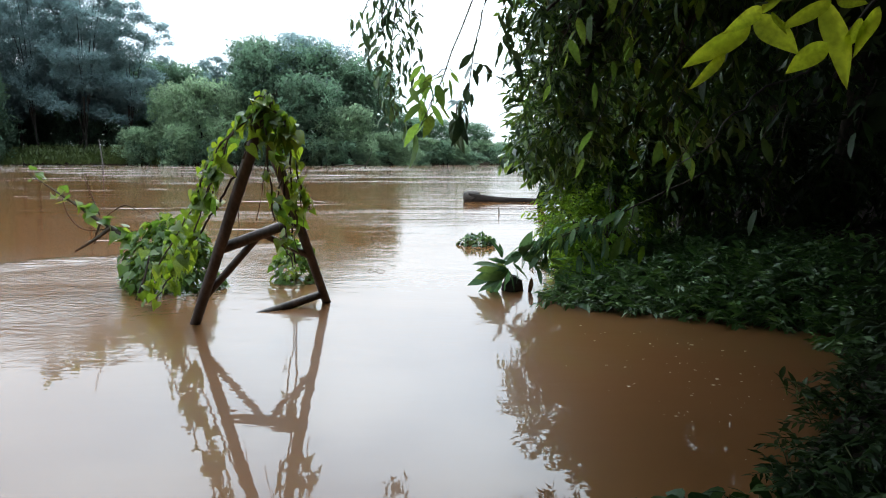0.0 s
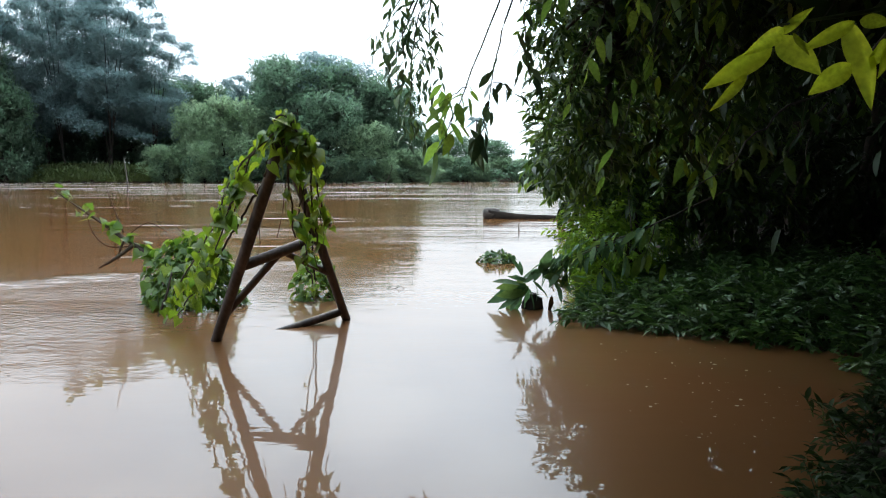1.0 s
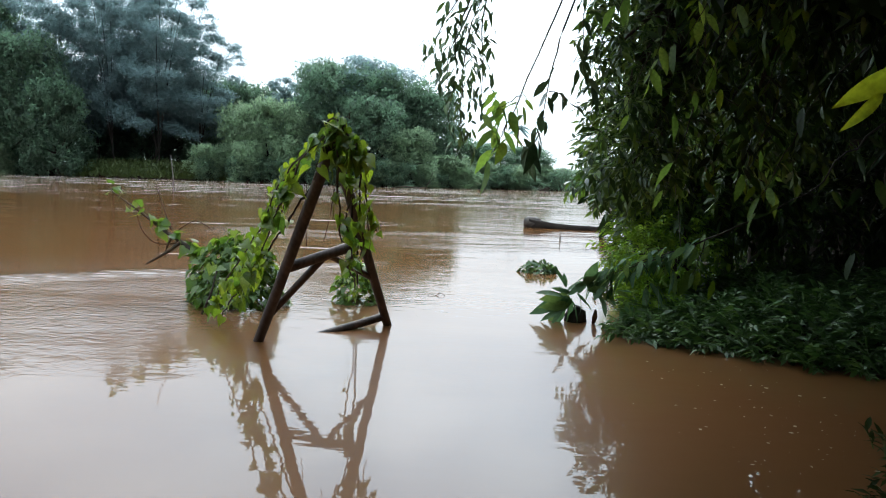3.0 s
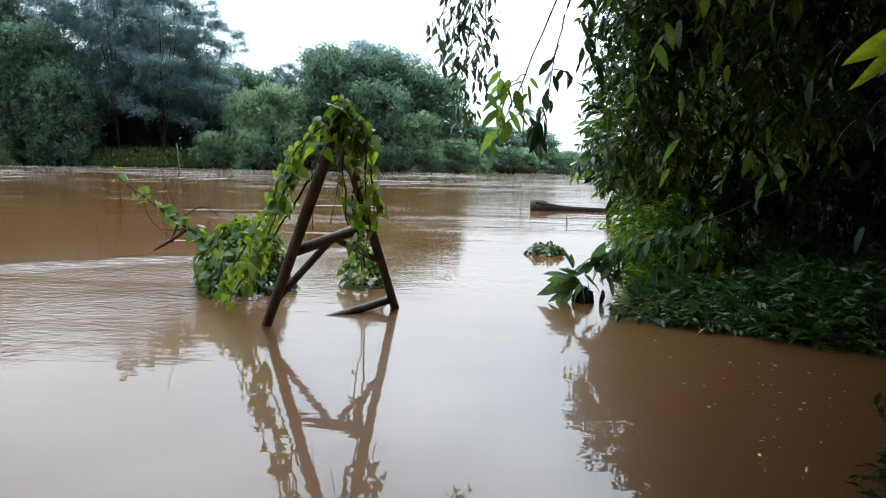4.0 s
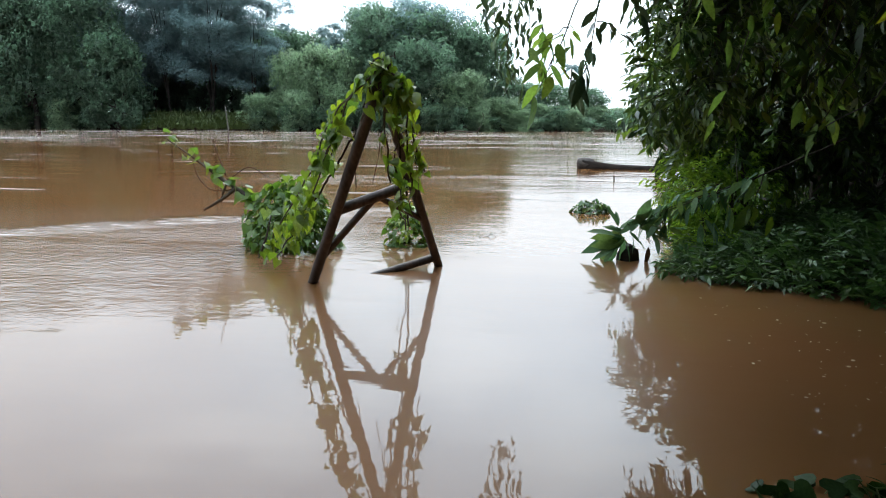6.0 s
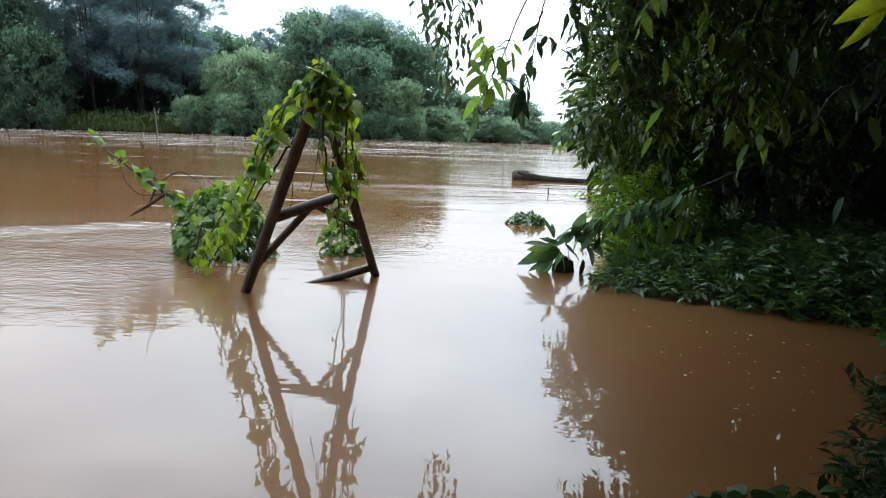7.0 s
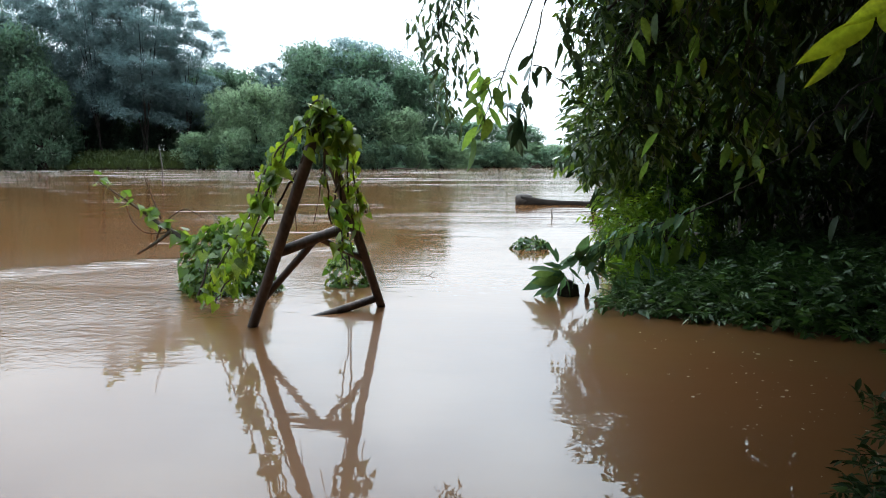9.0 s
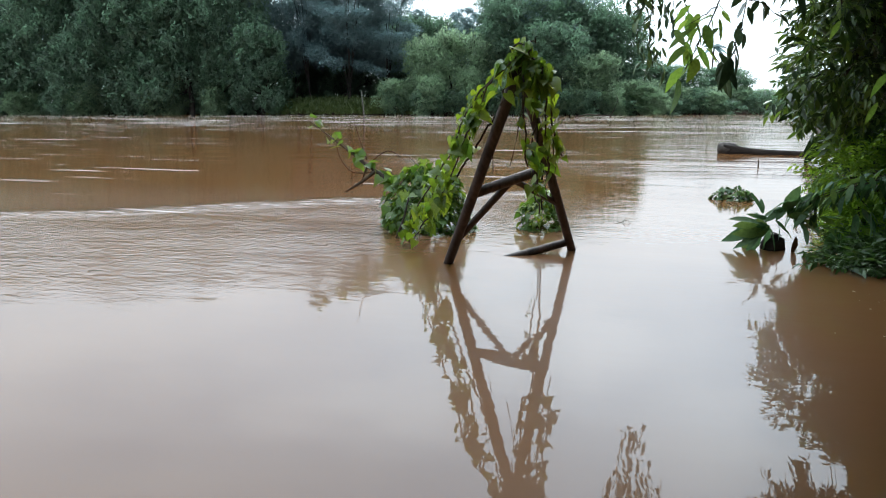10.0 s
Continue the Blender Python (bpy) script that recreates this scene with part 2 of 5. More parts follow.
def water_mat():
    m, n, l, bs, out = base_mat("muddy_water")
    co = n.new("ShaderNodeTexCoord")
    sep = n.new("ShaderNodeSeparateXYZ")
    l.new(co.outputs["Object"], sep.inputs[0])

    def math_n(op, a, b=None, c=None):
        q = n.new("ShaderNodeMath")
        q.operation = op
        for i, v in enumerate((a, b, c)):
            if v is None:
                continue
            if isinstance(v, (int, float)):
                q.inputs[i].default_value = v
            else:
                l.new(v, q.inputs[i])
        return q.outputs[0]

    def step(v, a, b, lo=0.0, hi=1.0):
        q = n.new("ShaderNodeMapRange")
        q.interpolation_type = "SMOOTHSTEP"
        l.new(v, q.inputs[0])
        for i, x in enumerate((a, b, lo, hi)):
            q.inputs[i + 1].default_value = x
        return q.outputs[0]

    def noise_n(scale, stretch, detail=4.0, rough=0.5, warp=0.0):
        mp = n.new("ShaderNodeMapping")
        mp.inputs["Scale"].default_value = stretch
        l.new(co.outputs["Object"], mp.inputs[0])
        q = n.new("ShaderNodeTexNoise")
        q.inputs["Scale"].default_value, q.inputs["Detail"].default_value = scale, detail
        q.inputs["Roughness"].default_value, q.inputs["Distortion"].default_value = rough, warp
        l.new(mp.outputs[0], q.inputs["Vector"])
        return q.outputs[0]

    X, Y = sep.outputs["X"], sep.outputs["Y"]
    # the line where the quick current shears against the still water by the bank
    wob = math_n("MULTIPLY", math_n("SUBTRACT", noise_n(0.5, (1, 1, 1), 3.0), 0.5), 1.6)
    shear = math_n("ADD", math_n("ADD", math_n("MULTIPLY", X, 0.73), 13.8), wob)      # y of the line at this x
    d = math_n("SUBTRACT", Y, shear)
    left = step(X, -1.6, -3.4)
    band = math_n("MULTIPLY", step(math_n("ADD", d, math_n("MULTIPLY", noise_n(1.1, (0.6, 1.0, 1), 3.0), 2.4)), -6.0, -2.8), step(d, 0.9, 0.0))
    band = math_n("MULTIPLY", band, left)
    crest = math_n("MULTIPLY", math_n("MULTIPLY", step(d, -0.7, -0.1), step(d, 0.55, 0.1)), left)
    fast = math_n("MULTIPLY", step(Y, 9.0, 22.0), 1.0)
    far = step(Y, 40.0, 75.0)
    # ripples
    calm = math_n("ADD", math_n("MULTIPLY", noise_n(2.6, (0.5, 1.0, 1), 2.0, 0.4), 0.0034), math_n("MULTIPLY", math_n("MULTIPLY", noise_n(12.0, (0.4, 1.0, 1), 2.0, 0.45, 0.3), math_n("MULTIPLY", step(Y, 3.0, 8.0, 0.12, 1.0), step(X, -0.3, 1.0, 1.0, 0.5))), 0.0020))
    rip = math_n("MULTIPLY", math_n("ADD", math_n("MULTIPLY", noise_n(9.5, (0.55, 1.0, 1), 2.0, 0.5, 1.2), 0.0085), math_n("MULTIPLY", noise_n(23.0, (0.6, 1.0, 1), 2.0, 0.5, 0.8), 0.0038)), math_n("MULTIPLY", band, step(noise_n(0.55, (0.35, 1.0, 1), 4.0, 0.6), 0.36, 0.60, 0.55, 1.3)))
    cr = math_n("MULTIPLY", math_n("MULTIPLY", noise_n(11.0, (0.35, 1.0, 1), 3.0, 0.6, 0.6), crest), 0.024)
    run = math_n("MULTIPLY", math_n("MULTIPLY", noise_n(1.3, (0.26, 1.0, 1), 5.0, 0.5, 0.6), fast), 0.026)
    patch = step(noise_n(0.10, (0.22, 1.0, 1), 3.0, 0.6), 0.50, 0.62)
    riff = math_n("MULTIPLY", math_n("MULTIPLY", math_n("MULTIPLY", noise_n(2.6, (0.25, 1.0, 1), 5.0, 0.6), fast), patch), 0.052)
    rfar = math_n("MULTIPLY", math_n("MULTIPLY", noise_n(1.1, (0.2, 1.0, 1), 4.0, 0.6), far), 0.024)
    tot = calm
    for q in (rip, cr, run, riff, rfar):
        tot = math_n("ADD", tot, q)
    bp = n.new("ShaderNodeBump")
    bp.inputs["Strength"].default_value, bp.inputs["Distance"].default_value = 1.0, 1.0
    l.new(tot, bp.inputs["Height"])
    l.new(bp.outputs[0], bs.inputs["Normal"])
    # silt: two tones in drifting clouds, and thin drifts of foam
    silt = ramp_node(n, [(0.35, (0.142, 0.063, 0.023)), (0.65, (0.168, 0.078, 0.029))])
    l.new(noise_n(0.35, (0.5, 1.0, 1), 5.0, 0.55, 0.8), silt.inputs[0])
    fo = step(noise_n(1.4, (0.10, 1.0, 1), 4.0, 0.55, 0.3), 0.635, 0.69)
    fo = math_n("MULTIPLY", fo, step(noise_n(0.09, (0.4, 1.0, 1), 2.0), 0.42, 0.55))
    fo2 = math_n("MULTIPLY", step(noise_n(1.1, (0.06, 1.0, 1), 5.0, 0.62, 0.3), 0.57, 0.61), math_n("MULTIPLY", step(Y, 32.0, 46.0), step(Y, 96.0, 84.0)))
    fo3 = math_n("MULTIPLY", math_n("MULTIPLY", crest, step(noise_n(6.5, (0.4, 1.0, 1), 5.0, 0.7), 0.52, 0.62)), 0.55)
    fo4 = math_n("MULTIPLY", math_n("MULTIPLY", step(noise_n(2.2, (0.09, 1.0, 1), 4.0, 0.6, 0.4), 0.63, 0.68), left), math_n("MULTIPLY", step(d, -1.6, -0.4), 0.6))
    foam = math_n("MAXIMUM", math_n("MAXIMUM", math_n("MULTIPLY", fo, fast), fo4), math_n("MAXIMUM", fo2, fo3))
    mx = n.new("ShaderNodeMix")
    mx.data_type = "RGBA"
    l.new(math_n("MULTIPLY", foam, 0.85), mx.inputs[0])
    l.new(silt.outputs[0], mx.inputs[6])
    mx.inputs[7].default_value = (0.72, 0.70, 0.67, 1)
    l.new(mx.outputs[2], bs.inputs["Base Color"])
    l.new(bp.outputs[0], bs.inputs["Coat Normal"])
    l.new(step(foam, 0.0, 1.0, 0.95, 0.2), bs.inputs["Coat Weight"])
    bs.inputs["Coat Roughness"].default_value, bs.inputs["Coat IOR"].default_value = 0.012, 1.333
    bs.inputs["Roughness"].default_value = 0.32
    bs.inputs["IOR"].default_value = 1.333
    l.new(step(Y, 6.0, 12.0, 0.06, 0.0), bs.inputs["Specular IOR Level"])
    return m


M_WATER = water_mat()

# ---- building helpers ----
def mesh_of(name, verts, faces, mat, smooth=True):
    me = bpy.data.meshes.new(name)
    me.from_pydata([tuple(v) for v in verts], [], faces)
    me.materials.append(mat)
    if smooth:
        me.polygons.foreach_set("use_smooth", [True] * len(me.polygons))
    me.update()
    return me


def part(name, data, parent=None, label="", mat=None):
    """One mesh object from (verts, faces) or a ready mesh, under a thing or a part."""
    if not isinstance(data, bpy.types.Mesh):
        data = mesh_of(name, data[0], data[1], mat)
    ob = new(name, data)
    if parent is not None:
        ob.parent = parent
    return tagged(ob, label)


def thing(name, at, label, category, group="", kind=""):
    ob = new(name)
    ob.location = at
    ob.empty_display_size = 0.1
    return tagged(ob, label, category, group, kind)


def tube(points, radii, sides=7, caps=True, rough=0.0, rng=None):
    """A bent tapering rod through the points."""
    pts = [Vector(p) for p in points]
    if isinstance(radii, (int, float)):
        radii = [radii] * len(pts)
    verts, faces = [], []
    ref = Vector((0, 0, 1))
    for i, p in enumerate(pts):
        t = (pts[min(i + 1, len(pts) - 1)] - pts[max(i - 1, 0)]).normalized()
        a = t.cross(ref if abs(t.dot(ref)) < 0.95 else Vector((1, 0, 0))).normalized()
        b = t.cross(a)
        for k in range(sides):
            q = 2 * math.pi * k / sides
            rad = radii[i] * (1 + (rng.uniform(-rough, rough) if rng else 0))
            verts.append(p + (a * math.cos(q) + b * math.sin(q)) * rad)
    for i in range(len(pts) - 1):
        for k in range(sides):
            k2 = (k + 1) % sides
            faces.append((i * sides + k, i * sides + k2, (i + 1) * sides + k2, (i + 1) * sides + k))
    if caps:
        faces.append(tuple(range(sides))[::-1])
        faces.append(tuple((len(pts) - 1) * sides + k for k in range(sides)))
    return verts, faces


def joined(*pieces):
    verts, faces = [], []
    for v, f in pieces:
        o = len(verts)
        verts += list(v)
        faces += [tuple(i + o for i in q) for q in f]
    return verts, faces


def bend(a, b, n=6, sag=0.0, wob=0.0, rng=None):
    """Points from a to b, sagging and wobbling between."""
    a, b = Vector(a), Vector(b)
    out = []
    for i in range(n + 1):
        t = i / n
        p = a.lerp(b, t)
        p.z -= sag * 4 * t * (1 - t)
        if rng and 0 < i < n:
            p += Vector([rng.uniform(-wob, wob) for _ in range(3)])
        out.append(p)
    return out


def eased(points, radii, n=4):
    """The points and radii of a rod, eased into a smooth curve."""
    P3 = [Vector(p) for p in points]
    pts, rad = [], []
    for i in range(len(P3) - 1):
        a, b, c, d = P3[max(i - 1, 0)], P3[i], P3[i + 1], P3[min(i + 2, len(P3) - 1)]
        for k in range(n):
            t = k / n
            pts.append(0.5 * (2 * b + (c - a) * t + (2 * a - 5 * b + 4 * c - d) * t * t + (3 * b - a - 3 * c + d) * t ** 3))
            rad.append(radii[i] * (1 - t) + radii[i + 1] * t)
    return pts + [P3[-1]], rad + [radii[-1]]


def lance(length=1.0, width=0.26, droop=0.25, fold=0.25, wave=0.0):
    """Lance-shaped blade along +x, folded along its midrib, its tip drooping."""
    ts, ws = (0.0, 0.14, 0.42, 0.74, 1.0), (0.02, 0.62, 1.0, 0.68, 0.0)
    V, Fc = [], []
    for i, (t, w) in enumerate(zip(ts, ws)):
        z = -droop * t * t * length
        h = width * length * 0.5 * w
        V += [(t * length, -h, z + fold * h + wave * math.sin(i * 2.1) * h), (t * length, 0, z), (t * length, h, z + fold * h - wave * math.cos(i * 1.7) * h)]
    for i in range(len(ts) - 1):
        a = 3 * i
        Fc += [(a, a + 3, a + 4, a + 1), (a + 1, a + 4, a + 5, a + 2)]
    return V, Fc


def blade8(length=1.0, width=0.26, droop=0.25, fold=0.25):
    """A lighter lance blade of eight triangles."""
    h = width * length * 0.5
    V = [(0, 0, 0)]
    for t_, w in ((0.32, 1.0), (0.68, 0.78)):
        z = -droop * t_ * t_ * length
        V += [(t_ * length, -h * w, z + fold * h * w), (t_ * length, 0, z), (t_ * length, h * w, z + fold * h * w)]
    V.append((length, 0, -droop * length))
    return V, [(0, 1, 2), (0, 2, 3), (1, 4, 5, 2), (2, 5, 6, 3), (4, 7, 5), (5, 7, 6)]


def blade4(length=1.0, width=0.26, droop=0.25, fold=0.25):
    """The lightest lance blade: four triangles."""
    h = width * length * 0.5
    V = [(0, 0, 0), (0.45 * length, -h, -droop * 0.2 * length + fold * h), (0.45 * length, 0, -droop * 0.2 * length), (0.45 * length, h, -droop * 0.2 * length + fold * h), (length, 0, -droop * length)]
    return V, [(0, 1, 2), (0, 2, 3), (1, 4, 2), (2, 4, 3)]


def heart(size=1.0, droop=0.25, fold=0.2):
    """Heart-shaped vine leaf along +x."""
    prof = [(-0.15, 0.26), (-0.05, 0.45), (0.16, 0.51), (0.42, 0.39), (0.72, 0.17), (1.06, 0.0)]
    mid = [(0.0, 0.0), (0.05, 0.0), (0.2, 0.0), (0.45, 0.0), (0.72, 0.0), (1.06, 0.0)]
    V, Fc = [], []
    for (x, y), (mx, _) in zip(prof, mid):
        zz = -droop * max(x, 0) ** 2
        V += [(x * size, -y * size, (zz + fold * y) * size), (mx * size, 0, -droop * mx * mx * size), (x * size, y * size, (zz + fold * y * 0.8) * size)]
    for i in range(len(prof) - 1):
        a = 3 * i
        Fc += [(a, a + 3, a + 4, a + 1), (a + 1, a + 4, a + 5, a + 2)]
    return V, Fc


def small_leaf(length=1.0, width=0.5, fold=0.3):
    h = length * width * 0.5
    return [(0, 0, 0), (0.45 * length, -h, fold * h), (length, 0, -0.1 * length), (0.45 * length, h, fold * h)], [(0, 1, 2), (0, 2, 3)]


def xf(V, m):
    return [m @ Vector(v) for v in V]


def turn(p, direction, roll=0.0, size=1.0):
    """A pose at p whose +x looks along direction, and whose +z is as high as can be."""
    x = Vector(direction).normalized()
    up = Vector((0, 0, 1)) if abs(x.z) < 0.97 else Vector((1, 0, 0))
    y = up.cross(x).normalized()
    z = x.cross(y)
    rot = Matrix((x, y, z)).transposed().to_4x4()
    return Matrix.Translation(p) @ rot @ Matrix.Rotation(roll, 4, "X") @ Matrix.Diagonal((size, size, size, 1))


def spray(rng, leaves=7, length=0.5, leaf=(0.16, 0.28), hang=0.5, blade=lance):
    """A twig along +x with drooping leaves on both sides."""
    pts = [(length * t, 0, -hang * length * 0.5 * t * t) for t in (0, 0.5, 1.0)]
    pieces = [tube(pts, [0.006, 0.0045, 0.002], 3, False)]
    for i in range(leaves):
        t = 0.15 + 0.85 * (i + rng.uniform(0, 0.6)) / leaves
        side = 1 if i % 2 else -1
        p = Vector((length * t, 0, -hang * length * 0.5 * t * t))
        dirn = Vector((rng.uniform(0.3, 1.0), side * rng.uniform(0.25, 1.0), -rng.uniform(0.0, 1.6) * hang))
        s = rng.uniform(0.7, 1.15) * leaf[0]
        V, Fc = blade(1.0, leaf[1], rng.uniform(0.1, 0.45), rng.uniform(0.1, 0.4))
        pieces.append((xf(V, turn(p, dirn, rng.uniform(-0.7, 0.7), s)), Fc))
    return joined(*pieces)


def scattered(name, templates, poses, mat):
    """One mesh of many small pieces: poses is a list of (template number, 4x4)."""
    vs, fs, loops, base = [], [], [], 0
    counts = []
    data = [(np.array(V, dtype=float), F) for V, F in templates]
    for k, m in poses:
        V, F = data[k]
        a = np.array(m)
        vs.append(V @ a[:3, :3].T + a[:3, 3])
        for f in F:
            loops.extend([i + base for i in f])
            counts.append(len(f))
        base += len(V)
    vs = np.concatenate(vs)
    me = bpy.data.meshes.new(name)
    me.vertices.add(len(vs))
    me.vertices.foreach_set("co", vs.ravel())
    me.loops.add(len(loops))
    me.loops.foreach_set("vertex_index", loops)
    me.polygons.add(len(counts))
    st = np.concatenate(([0], np.cumsum(counts)[:-1]))
    me.polygons.foreach_set("loop_start", st)
    me.polygons.foreach_set("loop_total", counts)
    me.materials.append(mat)
    me.update(calc_edges=True)
    me.validate()
    return me


def rounded(me, templates, poses, clumps):
    """Shade the leaves of each clump as one soft leafy mass."""
    owners = [i for i, c in enumerate(clumps) for _ in range(c[2])]
    sizes = [len(templates[k][0]) for k, _ in poses]
    own = np.repeat(np.array(owners), sizes)
    co = np.empty(len(me.vertices) * 3)
    me.vertices.foreach_get("co", co)
    co = co.reshape(-1, 3)
    cen = np.array([tuple(c[0]) for c in clumps])[own]
    rad = np.array([tuple(c[1]) for c in clumps])[own]
    nrm = (co - cen) / rad + (0, 0, 0.2) + np.random.default_rng(4).normal(0, 0.3, co.shape)
    nrm /= np.linalg.norm(nrm, axis=1)[:, None] + 1e-9
    me.polygons.foreach_set("use_smooth", [True] * len(me.polygons))
    me.normals_split_custom_set_from_vertices([tuple(v) for v in nrm])
    return me


def on_ball(rng, flat=1.0):
    z = rng.uniform(-1, 1)
    a = rng.uniform(0, 2 * math.pi)
    q = math.sqrt(1 - z * z)
    return Vector((q * math.cos(a), q * math.sin(a), z * flat))


def clump_poses(rng, clumps, kinds, size, droop=0.3, inner=0.35, up=0.25):
    """Poses of sprays over and in ellipsoid clumps (centre, radii, number)."""
    out = []
    for c, rad, num in clumps:
        c = Vector(c)
        for _ in range(num):
            d = on_ball(rng)
            k = 1 - inner * rng.random() ** 1.5
            bump = 1 + 0.22 * noise.noise(d * 2.3 + c * 0.7)
            p = c + Vector((d.x * rad[0], d.y * rad[1], d.z * rad[2])) * k * bump
            dirn = d + Vector((rng.uniform(-0.6, 0.6), rng.uniform(-0.6, 0.6), rng.uniform(-0.6, 0.6) + up - droop))
            out.append((rng.randrange(kinds), turn(p, dirn, rng.uniform(-0.8, 0.8), size * rng.uniform(0.65, 1.3))))
    return out


# ---- ground and water ----
def shore(x, y):
    """Height of the ground: river bed, far bank, near bank with its cove."""
    bed = -1.4
    n1 = noise.noise(Vector((x * 0.05, y * 0.05, 3.1)))
    # far bank
    edge = 88.0 + 0.00045 * (x + 20) ** 2 * 0.4 + 14.0 * max(0.0, min(1.0, (x + 12) / 22)) + 2.2 * noise.noise(Vector((x * 0.06, 0, 7)))
    f = (y - edge)
    zf = bed + (0.5 - bed) * max(0.0, min(1.0, (f + 3.0) / 6.0)) + max(0.0, min(f, 60)) * 0.02
    lawn = max(0.0, min(1.0, (x + 60) / 6)) * max(0.0, min(1.0, (-32 - x) / 4))
    zf += 1.3 * lawn * max(0.0, min(1.0, f / 9.0))      # the grassy slope between the trees
    # near bank: distance inland from its edge
    if y > 7.8:
        ex = 1.5 + (y - 7.8) * 0.12 + 0.4 * noise.noise(Vector((0, y * 0.3, 2)))
        g = (x - ex)
    elif y > 6.0:
        ex = min(1.2 + max(0.0, 7.3 - y) * 1.75, 1.1 + (y - 3.2) * 0.76)
        g = (x - ex)
    elif y > 3.2:
        ex = 1.05 + (y - 3.2) * 0.76
        g = (x - ex)
    else:
        ex = 1.05 - (3.2 - y) * 1.4
        g = max(x - ex, (1.7 - y) * 1.0)
    zn = bed + (0.02 - bed) * max(0.0, min(1.0, (g + 1.5) / 1.6))
    zn += max(0.0, min(g, 9.0)) * (0.11 if y > 3.2 else 0.06) + (0.05 * noise.noise(Vector((x, y, 0.3))) if g > -0.5 else 0)
    return max(bed + 0.2 * n1, zf, zn)


def axis(fine_a, fine_b, step, reach):
    vals = list(np.arange(fine_a, fine_b + 1e-6, step))
    s, v = step, fine_b
    while v < reach:
        s *= 1.25
        v += s
        vals.append(v)
    s, v, lo = step, fine_a, []
    while v > -reach:
        s *= 1.25
        v -= s
        lo.append(v)
    return lo[::-1] + vals


def build_ground():
    xs, ys = axis(-4, 9, 0.3, 900), sorted(axis(-3, 14, 0.3, 900) + list(np.arange(78, 112, 1.5)))
    V = [(x, y, shore(x, y)) for y in ys for x in xs]
    nx = len(xs)
    Fc = [(j * nx + i, j * nx + i + 1, (j + 1) * nx + i + 1, (j + 1) * nx + i) for j in range(len(ys) - 1) for i in range(nx - 1)]
    ob = part("ground", (V, Fc), None, "brown muddy river bank and bed under flood water", M_MUD)
    tagged(ob, category="ground", kind="structure")


build_ground()
S = 900
water = part("water", ([(-S, -S, 0), (S, -S, 0), (S, S, 0), (-S, S, 0)], [(0, 1, 2, 3)]), None, "brown silty flood water of a wide river", M_WATER)
tagged(water, category="water", kind="structure")

# ---- far bank: trees ----
def far_templates(seed, leaflet=0.205, num=8, flat=0.5):
    rng = random.Random(seed)
    out = []
    for _ in range(4):
        pieces = []
        for i in range(num):
            ln = leaflet * rng.uniform(0.7, 1.3)
            hw = ln * rng.uniform(0.24, 0.36)
            V, Fc = [(0, -hw, 0), (0, hw, 0), (ln, 0, -0.1 * ln)], [(0, 2, 1)]
            p = Vector((rng.uniform(-0.35, 0.35), rng.uniform(-0.35, 0.35), rng.uniform(-0.2, 0.2) * flat))
            d = Vector((rng.uniform(-1, 1), rng.uniform(-1, 1), rng.uniform(-0.9, 0.5) * flat))
            pieces.append((xf(V, turn(p, d, rng.uniform(-0.6, 0.6))), Fc))
        out.append(joined(*pieces))
    return out


TPL_FAR = far_templates(5)


def make_tree(seed, height, width, base, clumps, per, mat, label, layered=0.0, size=1.0, trunk=0.28, depth=0.8):
    """A broad-leaved tree at the origin: trunk, limbs, and a crown of leafy clumps."""
    rng = random.Random(seed)
    root = thing("tree", (0, 0, 0), label, "tree", "trees of the far bank")
    fork = base + (height - base) * 0.25
    top = Vector((rng.uniform(-0.4, 0.4), 0, fork))
    part("trunk", tube(bend((0, 0, -0.6), top, 5, 0, 0.12, rng), [trunk * (1.2 - 0.1 * i) for i in range(6)], 7), root, "", M_DARK_BARK)
    cl = []
    for i in range(clumps):
        u = (i + 0.5) / clumps
        z = base + (height - base) * (u ** 0.85)
        spread = width * 0.5 * math.sqrt(max(0.05, 1 - ((z - base) / (height - base) - 0.32) ** 2 / 0.55))
        a = i * 2.399 + rng.uniform(-0.5, 0.5)
        q = math.sqrt(rng.uniform(0.25, 1.0)) * 0.78
        r0 = width * rng.uniform(0.13, 0.24)
        c = Vector((math.cos(a) * spread * q, math.sin(a) * spread * q * depth, min(z, height - r0 * 0.6)))
        rz = r0 * (0.75 - 0.45 * layered)
        cl.append((c, (r0 * (1 + 0.5 * layered), r0 * (1 + 0.5 * layered) * depth, rz), int(per * rng.uniform(0.7, 1.3))))
    limbs = [tube(bend(top * rng.uniform(0.55, 1.0), c, 4, -0.2, 0.15, rng), [trunk * 0.5, trunk * 0.36, trunk * 0.25, trunk * 0.15, 0.03], 5, False) for c, _, _ in cl[:: 2]]
    for lb in limbs[:6]:
        part("limb", lb, root, "", M_DARK_BARK)
    cl = [(c, r, int(num * 1.4)) for c, r, num in cl]
    poses = clump_poses(rng, cl, 4, size, 0.35, 0.5, 0.3)
    part("crown", rounded(scattered("crown", TPL_FAR, poses, mat), TPL_FAR, poses, cl), root)
    return root


